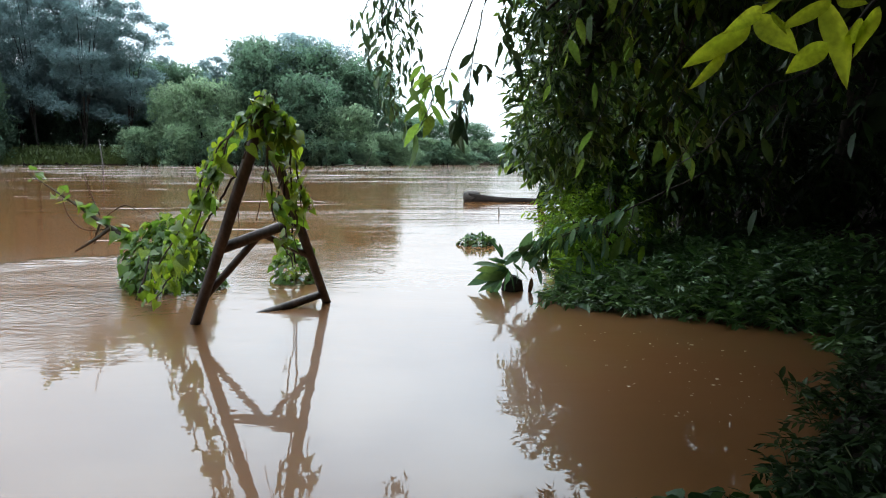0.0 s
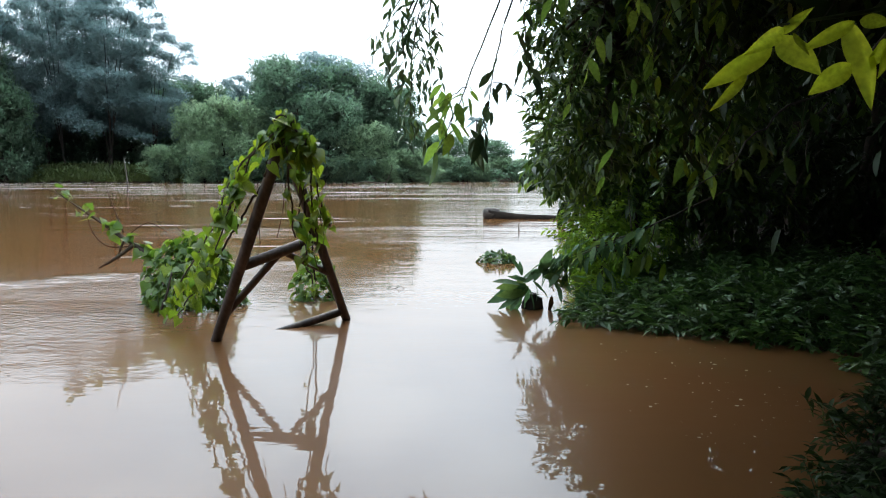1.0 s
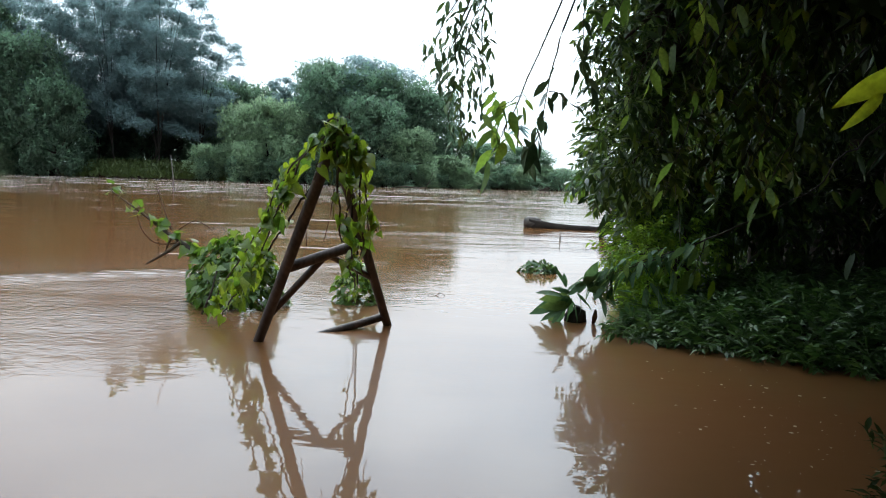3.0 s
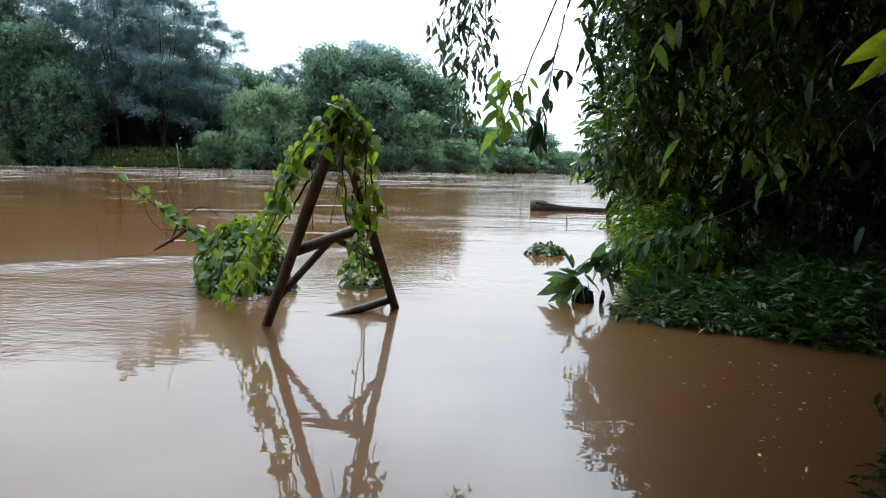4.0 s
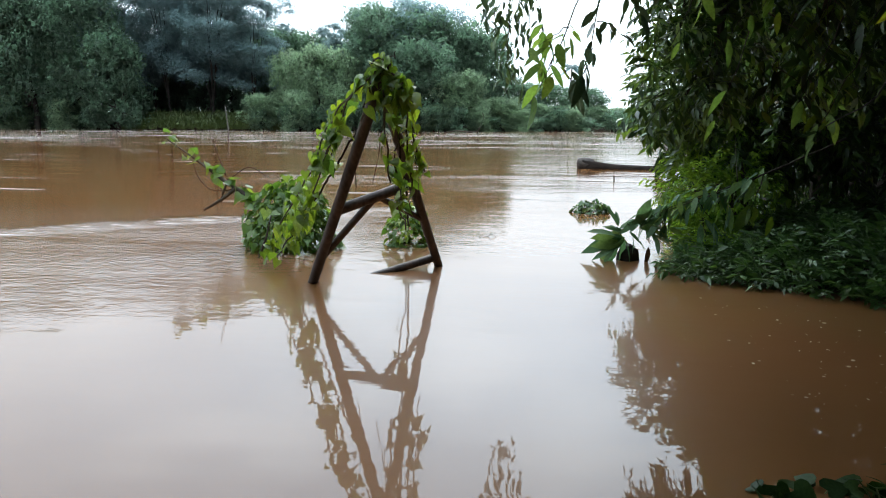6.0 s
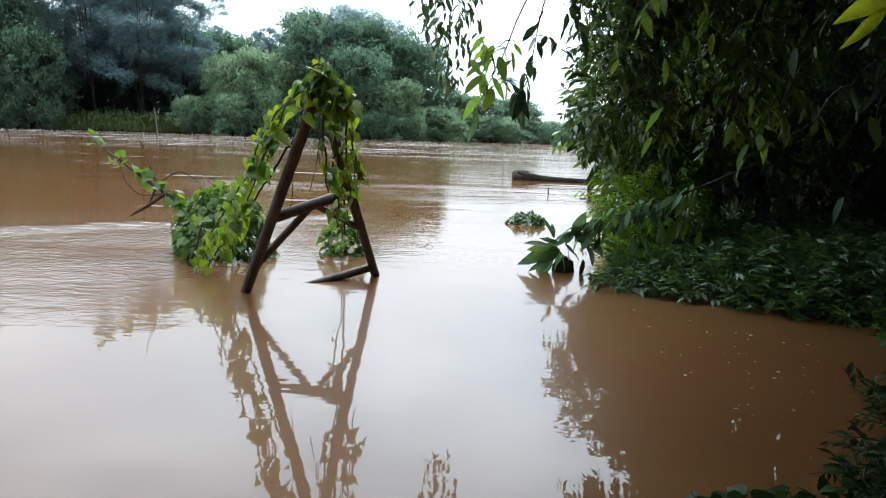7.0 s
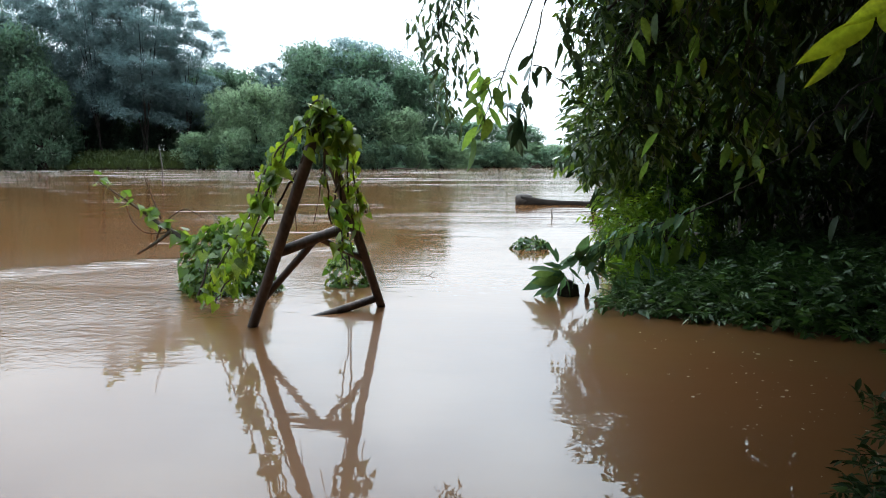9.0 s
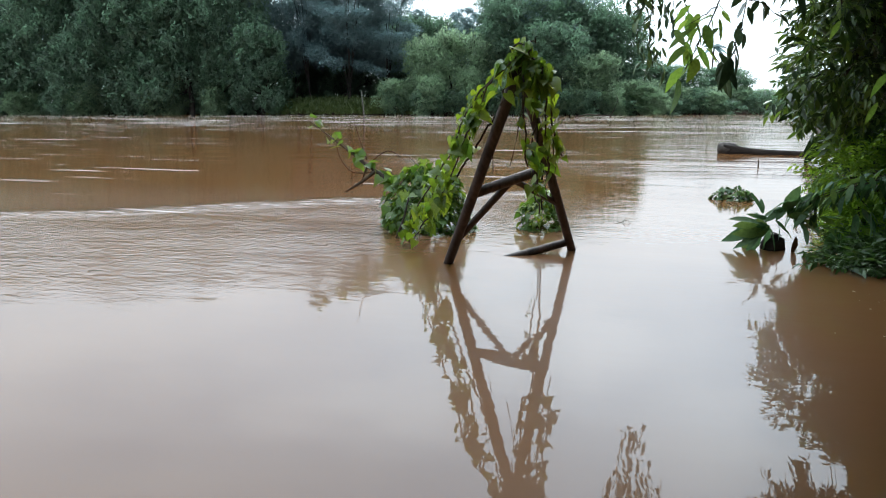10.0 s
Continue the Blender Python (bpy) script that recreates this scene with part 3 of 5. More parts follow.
def spread_tree(seed, height, width, base, plates, per, mat, label, size=1.0, trunk=0.35, lean=0.0):
    """A spreading tree: limbs fan out to thin leafy plates that lie in tiers over one another, with sky between."""
    rng = random.Random(seed)
    root = thing("tree", (0, 0, 0), label, "tree", "trees of the far bank")
    fork = Vector((0.2, 0, base * 0.9))
    part("trunk", tube(bend((0, 0, -0.8), fork, 5, 0, 0.15, rng), [trunk * (1.2 - 0.1 * i) for i in range(6)], 8), root, "", M_DARK_BARK)
    cl = []
    for i in range(plates):
        a = i * 2.399 + rng.uniform(-0.4, 0.4)
        q = math.sqrt((i + 0.5) / plates)
        tier = i % 4
        reach = width * 0.5 * (1.0, 1.0, 0.98, 0.9)[tier]
        top = height - (0.0, 0.18, 0.40, 0.64)[tier] * (height - base)
        z = top - (height - base) * (0.26, 0.26, 0.22, 0.20)[tier] * q ** 2.2 + rng.uniform(-0.5, 0.5)
        r0 = width * rng.uniform(0.075, 0.135) * (1.0, 1.1, 1.25, 1.3)[tier]
        c = Vector((math.cos(a) * reach * q * 0.9 + lean * q * (1 - tier * 0.3), math.sin(a) * reach * q * 0.8, z))
        cl.append((c, (r0 * 1.15, r0, r0 * rng.uniform(0.30, 0.52) * (1.0, 1.2, 1.5, 1.7)[tier]), int(per * rng.uniform(0.8, 1.2) * (r0 / width / 0.11) ** 2)))
    for c, _, _ in cl[::13]:
        knee = fork.lerp(c, 0.5) + Vector((0, 0, 0.10 * height))
        part("limb", tube([fork * rng.uniform(0.7, 1.0), knee, c], [trunk * 0.4, trunk * 0.2, 0.03], 5, False), root, "", M_DARK_BARK)
    poses = clump_poses(rng, cl, 4, size, 0.45, 0.6, 0.3)
    part("crown", rounded(scattered("crown", TPL_FAR, poses, mat), TPL_FAR, poses, cl), root)
    return root


def far_bank():
    dark = "tall dark green tree with layered crown across the river"
    midl = "dense green tree leafy down to the far water edge"
    pale = "pale green bushy tree overhanging the far river bank"
    rnd = "broad round-crowned dark green tree behind the bank bushes"
    # the leaf colours of these trees carry the river haze
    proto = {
        "dark": [spread_tree(11, 22, 14, 2.0, 100, 62, M_HAZE_DARK, dark, 1.1, 0.22), spread_tree(12, 21, 12, 1.5, 92, 60, M_HAZE_DARK, dark, 1.08, 0.22, 1.5)],
        "mid": [make_tree(21, 11, 11, 0.6, 34, 66, M_HAZE_MID, midl, 0.25, 1.3), make_tree(22, 10, 9, 0.5, 30, 62, M_HAZE_MID, midl, 0.35, 1.3), make_tree(23, 8, 9, 0.4, 24, 52, M_HAZE_MID, midl, 0.1, 1.3)],
        "pale": [make_tree(31, 7, 8, 0.3, 26, 48, M_HAZE_PALE, pale, 0.2, 1.2), make_tree(32, 6, 8.5, 0.3, 24, 50, M_HAZE_PALE, pale, 0.4, 1.2)],
        "edge": [make_tree(51, 2.4, 4.6, 0.05, 8, 28, M_HAZE_MID, "low green bush trailing in the water of the far bank", 0.3, 0.9, 0.06)],
        "round": [spread_tree(41, 18.0, 19, 5.0, 120, 66, M_HAZE_DARK, rnd, 1.1, 0.3)],
    }
    used = set()
    rng = random.Random(77)

    def put(kind, k, x, y, sx, sz, rot=None):
        src = proto[kind][k]
        a = rng.uniform(0, 360) if rot is None else rot
        m = Matrix.Translation((x, y, shore(x, y) - 0.1)) @ Matrix.Rotation(radians(a), 4, "Z") @ Matrix.Diagonal((sx, sx, sz, 1))
        if (kind, k) in used:
            copy_thing(src, m)
        else:
            used.add((kind, k))
            src.matrix_basis = m

    # left group, down to the water
    for x, y, k, s, z in ((-108, 90, 1, 1.3, 1.5), (-100, 89, 0, 1.1, 1.35), (-92, 91, 1, 1.3, 1.5), (-86, 88, 2, 1.2, 1.5), (-79, 90, 0, 1.1, 1.45), (-72, 89.5, 1, 1.3, 1.45),
                          (-66, 88.5, 2, 1.15, 1.5), (-60, 90.5, 0, 0.95, 1.2), (-55.5, 89, 2, 0.9, 1.0)):
        put("mid", k, x, y, s, z)
    for x, y, k, s, z in ((-83, 87, 0, 0.8, 0.8), (-70, 87.5, 1, 0.9, 0.9), (-62, 87.5, 0, 0.8, 0.85), (-95, 87, 1, 0.9, 0.8)):
        put("pale", k, x, y, s, z)
    # tall dark trees
    for x, y, k, s, z, a in ((-66, 98, 1, 1.0, 1.10, 20), (-59, 96, 0, 0.85, 1.07, 130), (-52, 96.5, 0, 0.80, 1.09, 250), (-45.5, 95.5, 1, 1.05, 1.06, 0), (-40.6, 97, 1, 0.85, 0.79, 10), (-48.5, 101, 0, 0.95, 0.98, 60),
                             (-57, 102, 1, 1.1, 1.0, 200), (-75, 100, 0, 1.05, 1.14, 90), (-86, 99, 1, 1.25, 1.16, 300), (-98, 100, 0, 1.2, 1.16, 45), (-30.0, 101, 1, 0.5, 0.58, 140)):
        put("dark", k, x, y, s, z, a)
    for x, y, k, s, z in ((-112, 98, 1, 1.3, 1.9), (-104, 97, 0, 1.2, 1.7), (-91, 98, 1, 1.3, 1.9), (-80, 96, 0, 1.1, 1.7), (-70, 96, 1, 1.2, 1.7)):
        put("mid", k, x, y, s, z)
    # thicket behind them
    for i in range(8):
        put("mid", 2, -63 + i * 4.1, 105 + (i % 3), 0.95, 1.0)
    for i in range(4):
        put("mid", 2, -60 + i * 6.0, 108, 1.2, 1.0)
    # pale bushes
    for x, y, k, s, z in ((-36, 89.5, 0, 0.85, 0.8), (-33.5, 93, 0, 1.1, 1.6), (-29, 92.5, 1, 1.15, 1.85), (-25, 93, 0, 1.1, 1.55), (-31, 89, 1, 0.8, 0.95), (-26.5, 90, 0, 0.8, 0.95), (-20, 90.5, 1, 0.9, 1.1)):
        put("pale", k, x, y, s, z)
    put("mid", 1, -2.2, 102, 0.8, 0.38)
    put("mid", 2, -6.0, 100, 0.9, 0.5)
    put("mid", 1, 3.5, 106, 0.8, 0.36)
    edge_x = [-104 + i * 3.1 for i in range(46)]
    for x in edge_x:
        if -53 < x < -37.5:
            continue
        y = 80.0
        while shore(x, y) < -0.35:
            y += 0.25
        put("edge", 0, x + rng.uniform(-0.6, 0.6), y + rng.uniform(0, 0.8), rng.uniform(0.8, 1.2), rng.uniform(0.7, 1.3))
    for i in range(14):
        put("pale", i % 2, -36 + i * 4.2, 100 + max(0, i - 6) * 1.6 + (i % 3), 0.95, 0.5 if i < 6 else 0.42)
    put("round", 0, -19.5, 103, 1.0, 0.88, 30)
    for x, y, k, s, z in ((-24, 98, 0, 0.9, 1.05), (-17.5, 98.5, 1, 1.05, 1.0), (-12.5, 99, 2, 1.0, 1.1), (-9.0, 98, 1, 0.8, 0.8)):
        put("mid", k, x, y, s, z)
    for x, y, k, s, z in ((-22.5, 95, 1, 0.9, 0.95), (-16, 91, 2, 0.9, 0.85), (-11.5, 92, 1, 0.95, 0.75), (-6.5, 94, 2, 0.9, 0.62), (-2.5, 97, 0, 0.7, 0.36), (1.5, 100, 2, 0.8, 0.44), (5, 104, 1, 0.75, 0.33),
                          (9, 107, 2, 0.75, 0.40), (13, 110, 0, 0.75, 0.30), (18, 112, 1, 1.0, 0.36), (26, 113, 2, 1.0, 0.48), (35, 114, 1, 1.1, 0.45)):
        if x < -13:
            put("mid", k, x, y, s, z)
        else:
            put("pale", k % 2, x, y, s * 1.15, z * (11, 10, 8)[k] / (7, 6)[k % 2])
    for x, y, k, s, z in ((-14, 89.5, 1, 0.6, 0.6), (-9, 90.5, 0, 0.6, 0.6), (-4.5, 93, 1, 0.65, 0.6), (2.5, 97.5, 0, 0.6, 0.55)):
        put("pale", k, x, y, s, z)


far_bank()


def far_woods():
    """A joined belt of wood that closes the distance behind the bank trees."""
    rng = random.Random(9)
    cl = []
    for i in range(120):
        x = -230 + i * 3.6 + rng.uniform(-1.5, 1.5)
        y = 122 + rng.uniform(0, 10) + 0.0006 * x * x if x > -30 else 107 + rng.uniform(0, 8)
        h = rng.uniform(2.0, 3.6) if x > -12 else rng.uniform(4.5, 7)
        cl.append(((x, y, h * 0.5), (3.4, 3.0, h * 0.55), 85))
    ob = part("far_wood", scattered("far_wood", TPL_FAR, clump_poses(rng, cl, 4, 1.5, 0.3, 0.5, 0.3), M_HAZE_MID), None, "belt of green wood in the distance behind the bank")
    tagged(ob, category="wood", kind="stuff")


far_woods()


def palm(x, y, h):
    rng = random.Random(int(x * 10))
    root = thing("palm_tree", (x, y, 0.5), "slender palm rising over the distant bank trees", "palm tree", "far palms")
    part("trunk", tube(bend((0, 0, 0), (0.3, 0, h), 5, 0, 0.05, rng), [0.2, 0.17, 0.15, 0.14, 0.13, 0.12], 6), root, "", M_BARK)
    for i in range(13):
        a = i * 2.399
        el = rng.uniform(-0.35, 1.0)
        d = Vector((math.cos(a), math.sin(a), el)).normalized()
        pts = [Vector((0.3, 0, h)) + d * t * 2.1 + Vector((0, 0, -1.3 * t * t)) for t in (0, 0.25, 0.5, 0.75, 1.0)]
        side = d.cross(Vector((0, 0, 1))).normalized()
        V, Fc = [], []
        for j, p in enumerate(pts):
            w = (0.05, 0.42, 0.5, 0.36, 0.03)[j]
            V += [p - side * w - Vector((0, 0, w * 0.6)), p, p + side * w - Vector((0, 0, w * 0.6))]
        for j in range(4):
            q = 3 * j
            Fc += [(q, q + 3, q + 4, q + 1), (q + 1, q + 4, q + 5, q + 2)]
        part("frond", (V, Fc), root, "", M_HAZE_DARK)


palm(2.2, 121, 9.2)
palm(-8.4, 125, 8.9)


def far_grass():
    rng = random.Random(4)
    tpl = []
    for k in range(3):
        pcs = []
        for i in range(7):
            a, b = rng.uniform(0, 6.3), rng.uniform(0.2, 0.8)
            V, Fc = small_leaf(rng.uniform(0.45, 0.9), 0.2)
            pcs.append((xf(V, turn(Vector((rng.uniform(-0.25, 0.25), rng.uniform(-0.25, 0.25), 0)), Vector((math.cos(a) * b, math.sin(a) * b, 0.5)), 0)), Fc))
        tpl.append(joined(*pcs))
    poses = []
    for _ in range(3400):
        x = rng.uniform(-55, -33)
        y = rng.uniform(84.5, 97)
        z = shore(x, y)
        if z < -0.05:
            continue
        poses.append((rng.randrange(3), Matrix.Translation((x, y, z)) @ Matrix.Rotation(rng.uniform(0, 6.3), 4, "Z") @ Matrix.Diagonal((1, 1, rng.uniform(0.7, 1.4), 1))))
    ob = part("bank_grass", scattered("bank_grass", tpl, poses, M_GRASS), None, "light green grass on the far bank")
    tagged(ob, category="grass", kind="stuff")


far_grass()

# marker pole in the current, and its lean
pl = thing("pole", (-23.7, 52.3, 0), "thin bleached wooden pole standing in the river", "pole")
part("shaft", tube([(0, 0, -1.2), (0.02, 0, 0.6), (-0.06, 0, 1.5), (-0.16, 0, 2.35)], [0.05, 0.045, 0.038, 0.022], 7), pl, "", M_POLE)


def drift_branch(name, at, pts, radii, label):
    root = thing(name, at, label, "branch")
    part("stick", tube(pts, radii, 6), root, "", M_TWIG)
    return root


drift_branch("driftwood", (-9.0, 78.5, 0), [(-2.6, 0, 0.05), (-1.2, 0, 0.28), (0.3, 0, 0.12), (1.0, 0, 0.25)], [0.05, 0.07, 0.08, 0.05], "bare driftwood branch lying at the far water edge")
drift_branch("driftwood", (-8.2, 78.4, 0), [(0, 0, -0.3), (0.5, 0, 0.7), (0.9, 0, 1.7), (0.7, 0, 2.2)], [0.05, 0.045, 0.035, 0.02], "bare curved stick rising at the far water edge")

# ---- dugout canoe ----
def canoe():
    root = thing("dugout_canoe", (0.75, 22.6, 0), "dark weathered dugout canoe, half under water at the bank", "boat")
    L = 5.4
    rows, sides = 15, 9
    V, Fc = [], []
    for i in range(rows):
        t = i / (rows - 1)
        x = t * L
        w = 0.30 * (0.62 + 0.38 * min(1, t * 5)) * (1 - 0.35 * max(0, t - 0.8) * 5 * 0.2)
        top = 0.25 - 0.11 * min(1, t * 6) - 0.05 * t
        for k in range(sides):                      # outer hull from rim to rim
            a = math.pi * (k / (sides - 1))
            V.append((x, -math.cos(a) * w, top - math.sin(a) * (top + 0.22)))
        for k in range(sides):                      # hollow
            a = math.pi * (1 - k / (sides - 1))
            V.append((x, -math.cos(a) * (w - 0.05), top + 0.005 - math.sin(a) * (0.24 if 0 < i < rows - 1 else 0.02)))
    n2 = 2 * sides
    for i in range(rows - 1):
        for k in range(n2):
            k2 = (k + 1) % n2
            Fc.append((i * n2 + k, (i + 1) * n2 + k, (i + 1) * n2 + k2, i * n2 + k2))
    Fc.append(tuple(range(n2)))
    Fc.append(tuple((rows - 1) * n2 + k for k in range(n2))[::-1])
    part("hull", (V, Fc), root, "", M_BOAT)
    # blunt log-like bow
    V, Fc = [], []
    for j, (x, s) in enumerate(((-0.16, 0.45), (-0.13, 0.8), (-0.02, 1.0), (0.16, 1.0), (0.34, 0.8))):
        for k in range(12):
            a = 2 * math.pi * k / 12
            V.append((x, math.cos(a) * 0.20 * s, 0.13 + math.sin(a) * 0.19 * s))
    for j in range(4):
        for k in range(12):
            Fc.append((j * 12 + k, j * 12 + (k + 1) % 12, (j + 1) * 12 + (k + 1) % 12, (j + 1) * 12 + k))
    Fc.append(tuple(range(12))[::-1])
    Fc.append(tuple(48 + k for k in range(12)))
    part("bow", (V, Fc), root, "worn blunt wooden bow end", M_CUT)
    root.rotation_euler = (0, radians(1.2), radians(-3))


canoe()
st = thing("stick", (1.29, 17.9, 0), "short dark stick poking out of the water", "stick")
part("shaft", tube([(0, 0, -0.3), (0.01, 0, 0.0), (0.0, 0, 0.16)], [0.02, 0.02, 0.012], 6), st, "", M_TWIG)

# ---- the pipe A-frame in the water ----
LEG_L, LEG_R, TOP = Vector((-2.126, 6.545, 0)), Vector((-1.158, 7.475, 0)), Vector((-1.262, 5.60, 1.732))


def pipe(a, b, rad, root, name):
    a, b = Vector(a), Vector(b)
    d = (b - a).normalized()
    pts = [a, a + d * 0.012, a.lerp(b, 0.5), b - d * 0.012, b]
    part(name, tube(pts, [rad * 0.86, rad, rad, rad, rad * 0.86], 14), root, "", M_PIPE)


def a_frame():
    root = thing("pipe_frame", (-1.6, 6.7, 0), "rusty dark steel pipe A-frame leaning out of the water", "frame")
    o = root.location
    dl, dr = (TOP - LEG_L), (TOP - LEG_R)
    pipe(LEG_L - dl * 0.35 - o, TOP + dl * 0.02 - o, 0.044, root, "leg")
    pipe(LEG_R - dr * 0.35 - o, TOP - o + Vector((-0.05, -0.03, -0.02)), 0.040, root, "leg")
    pipe(Vector((-1.780, 6.20, 0.676)) - o, Vector((-1.250, 6.48, 0.868)) - o, 0.043, root, "crossbar")
    pipe(Vector((-2.003, 6.43, 0.24)) - o, Vector((-1.515, 6.334, 0.769)) - o, 0.030, root, "brace")
    pipe(Vector((-1.494, 6.345, 0.773)) - o, Vector((-1.211, 6.884, 0.516)) - o, 0.026, root, "brace")
    pipe(Vector((-2.00, 6.815, -0.106)) - o, Vector((-1.169, 7.363, 0.106)) - o, 0.038, root, "lower_bar")


a_frame()

LIME_MESHES = [mesh_of("vine_leaf", *heart(1.0, dp, fd), M_LIME) for dp, fd in ((0.2, 0.15), (0.5, 0.25), (0.35, 0.4))]
VINE_MESHES = [mesh_of("vine_leaf", *heart(1.0, dp, fd), M_VINE) for dp, fd in ((0.15, 0.2), (0.4, 0.3), (0.6, 0.1), (0.3, 0.5), (0.1, 0.05))]


def leaf_ob(meshes, m, parent, rng, name="leaf", label=""):
    ob = part(name, meshes[rng.randrange(len(meshes))], parent, label)
    ob.matrix_basis = m
    return ob


def creeper():
    rng = random.Random(3)
    root = thing("creeper", (-1.6, 7.0, 0), "bright green heart-leaved creeper climbing over the pipe frame", "vine")
    o = root.location
    curtain = []

    def strand(points, num, spread, size, down=0.9, lime=0.35, single=True):
        pts = [Vector(p) - o for p in points]
        smooth = []
        for a, b in zip(pts, pts[1:]):
            smooth += bend(a, b, 4, 0, 0.015, rng)[:-1]
        smooth.append(pts[-1])
        part("stem", tube(smooth, 0.007, 5), root, "", M_TWIG)
        tufts = [rng.random() for _ in range(max(3, num // 7))]
        for _ in range(num):
            t = min(max(rng.choice(tufts) + rng.gauss(0, 0.045), 0.0), 1.0) * (len(smooth) - 1.001) if rng.random() < 0.7 else rng.random() * (len(smooth) - 1.001)
            p = smooth[int(t)].lerp(smooth[int(t) + 1], t % 1) + Vector([rng.uniform(-1, 1) * s for s in (spread, spread * 0.8, spread * 0.8)])
            d = Vector((rng.uniform(-1, 1), rng.uniform(-1, 0.5), -rng.uniform(0.1, 1.0) * down))
            m = turn(p, d, rng.uniform(-0.9, 0.9), size * rng.uniform(0.55, 1.45))
            if single:
                leaf_ob(LIME_MESHES if rng.random() < lime else VINE_MESHES, m, root, rng)
            else:
                curtain.append((rng.randrange(3), m))

    T = TOP
    def at(*ps):
        return [T + Vector(p) for p in ps]
    strand([(-1.271, 5.6, 1.722), (-1.403, 5.65, 1.673), (-1.568, 5.8, 1.55), (-1.7, 6.0, 1.367), (-1.866, 6.3, 1.094), (-2.094, 6.6, 0.908), (-2.358, 6.95, 0.634), (-2.683, 7.4, 0.351), (-2.816, 7.45, 0.122)], 66, 0.065, 0.088, 1.3, 0.7)
    strand([(-1.326, 5.58, 1.695), (-1.473, 5.6, 1.583), (-1.585, 5.7, 1.409), (-1.689, 5.8, 1.224), (-1.909, 6.1, 1.015)], 42, 0.06, 0.088, 1.2, 0.5)
    strand([(-1.724, 6.0, 1.40), (-1.86, 6.15, 1.10), (-1.98, 6.25, 0.86), (-2.12, 6.4, 0.66), (-2.22, 6.5, 0.46)], 50, 0.065, 0.09, 1.4, 0.85)
    strand([(-2.2, 6.9, 0.72), (-2.34, 6.9, 0.50), (-2.48, 6.9, 0.30), (-2.58, 6.9, 0.10)], 30, 0.06, 0.09, 1.5, 0.9)
    strand(at((0.0, -0.03, 0.02), (-0.08, -0.06, -0.10), (-0.13, -0.03, -0.24), (-0.17, 0.0, -0.36)), 10, 0.05, 0.10)
    strand([(-1.219, 5.55, 1.701), (-1.164, 5.6, 1.546), (-1.203, 5.75, 1.277), (-1.255, 5.9, 1.029), (-1.253, 6.1, 0.779)], 50, 0.065, 0.086, 1.3, 0.4)
    strand([(-1.19, 5.5, 1.69), (-1.077, 5.55, 1.581), (-1.081, 5.7, 1.356), (-1.092, 5.85, 1.115), (-1.042, 5.95, 1.007)], 36, 0.055, 0.088, 1.4, 0.65)
    strand(at((-0.10, -0.02, 0.02), (-0.03, -0.05, 0.06), (0.04, -0.04, 0.03), (0.08, -0.05, -0.12)), 12, 0.045, 0.10)
    strand([(-1.253, 6.1, 0.779), (-1.40, 6.6, 0.697), (-1.484, 7.4, 0.445), (-1.64, 8.2, 0.151)], 30, 0.06, 0.085)
    # the thin outer curtain of young leaves
    strand([(-1.36, 5.56, 1.66), (-1.60, 5.68, 1.48), (-1.78, 5.88, 1.28), (-1.95, 6.15, 1.04), (-2.14, 6.4, 0.85), (-2.39, 6.75, 0.61), (-2.68, 7.15, 0.36), (-2.80, 7.25, 0.10)], 55, 0.06, 0.08, 1.4, 0, False)
    strand([(-1.12, 5.48, 1.62), (-1.11, 5.60, 1.34), (-1.12, 5.75, 1.06), (-1.14, 5.95, 0.86)], 46, 0.055, 0.08, 1.4, 0, False)
    strand([(-1.26, 5.52, 1.60), (-1.27, 5.62, 1.36), (-1.29, 5.80, 1.10), (-1.30, 5.95, 0.92)], 22, 0.05, 0.08, 1.4, 0, False)
    part("foliage", scattered("creeper_foliage", [heart(1.0, dp, fd) for dp, fd in ((0.2, 0.15), (0.5, 0.25), (0.35, 0.4))], curtain, M_LIME_J), root)
    # the two old woody stems that hang free of the pipes
    for line, r in (([(-1.42, 5.78, 1.42), (-1.559, 5.95, 1.281), (-1.71, 6.15, 1.14), (-1.849, 6.35, 0.988), (-2.021, 6.6, 0.84), (-2.298, 7.0, 0.594), (-2.52, 7.3, 0.36)], 0.0095), ([(-1.19, 5.7, 1.5), (-1.209, 5.8, 1.33), (-1.239, 6.0, 1.105), (-1.288, 6.4, 0.923), (-1.415, 7.2, 0.605), (-1.616, 8.2, 0.215)], 0.009)):
        rope = []
        for a, b in zip(line, line[1:]):
            rope += bend(Vector(a) - o, Vector(b) - o, 4, 0, 0.012, rng)[:-1]
        part("stem", tube(rope, r, 6), root, "dark woody stem", M_DARK_BARK)
    # tendrils
    for a, b in (((-0.3, 0.3, -0.4), (-0.34, 0.4, -0.95)), ((0.08, 0.4, -0.6), (0.09, 0.5, -1.05)), ((0.03, 0, 0.06), (0.09, -0.05, 0.10)), ((0.15, 0.2, -0.5), (0.19, 0.3, -1.0)), ((-0.02, 0.05, -0.25), (-0.14, 0.2, -0.8))):
        part("tendril", tube(bend(T + Vector(a) - o, T + Vector(b) - o, 5, 0.01, 0.02, rng), 0.0035, 4), root, "", M_TWIG)


creeper()


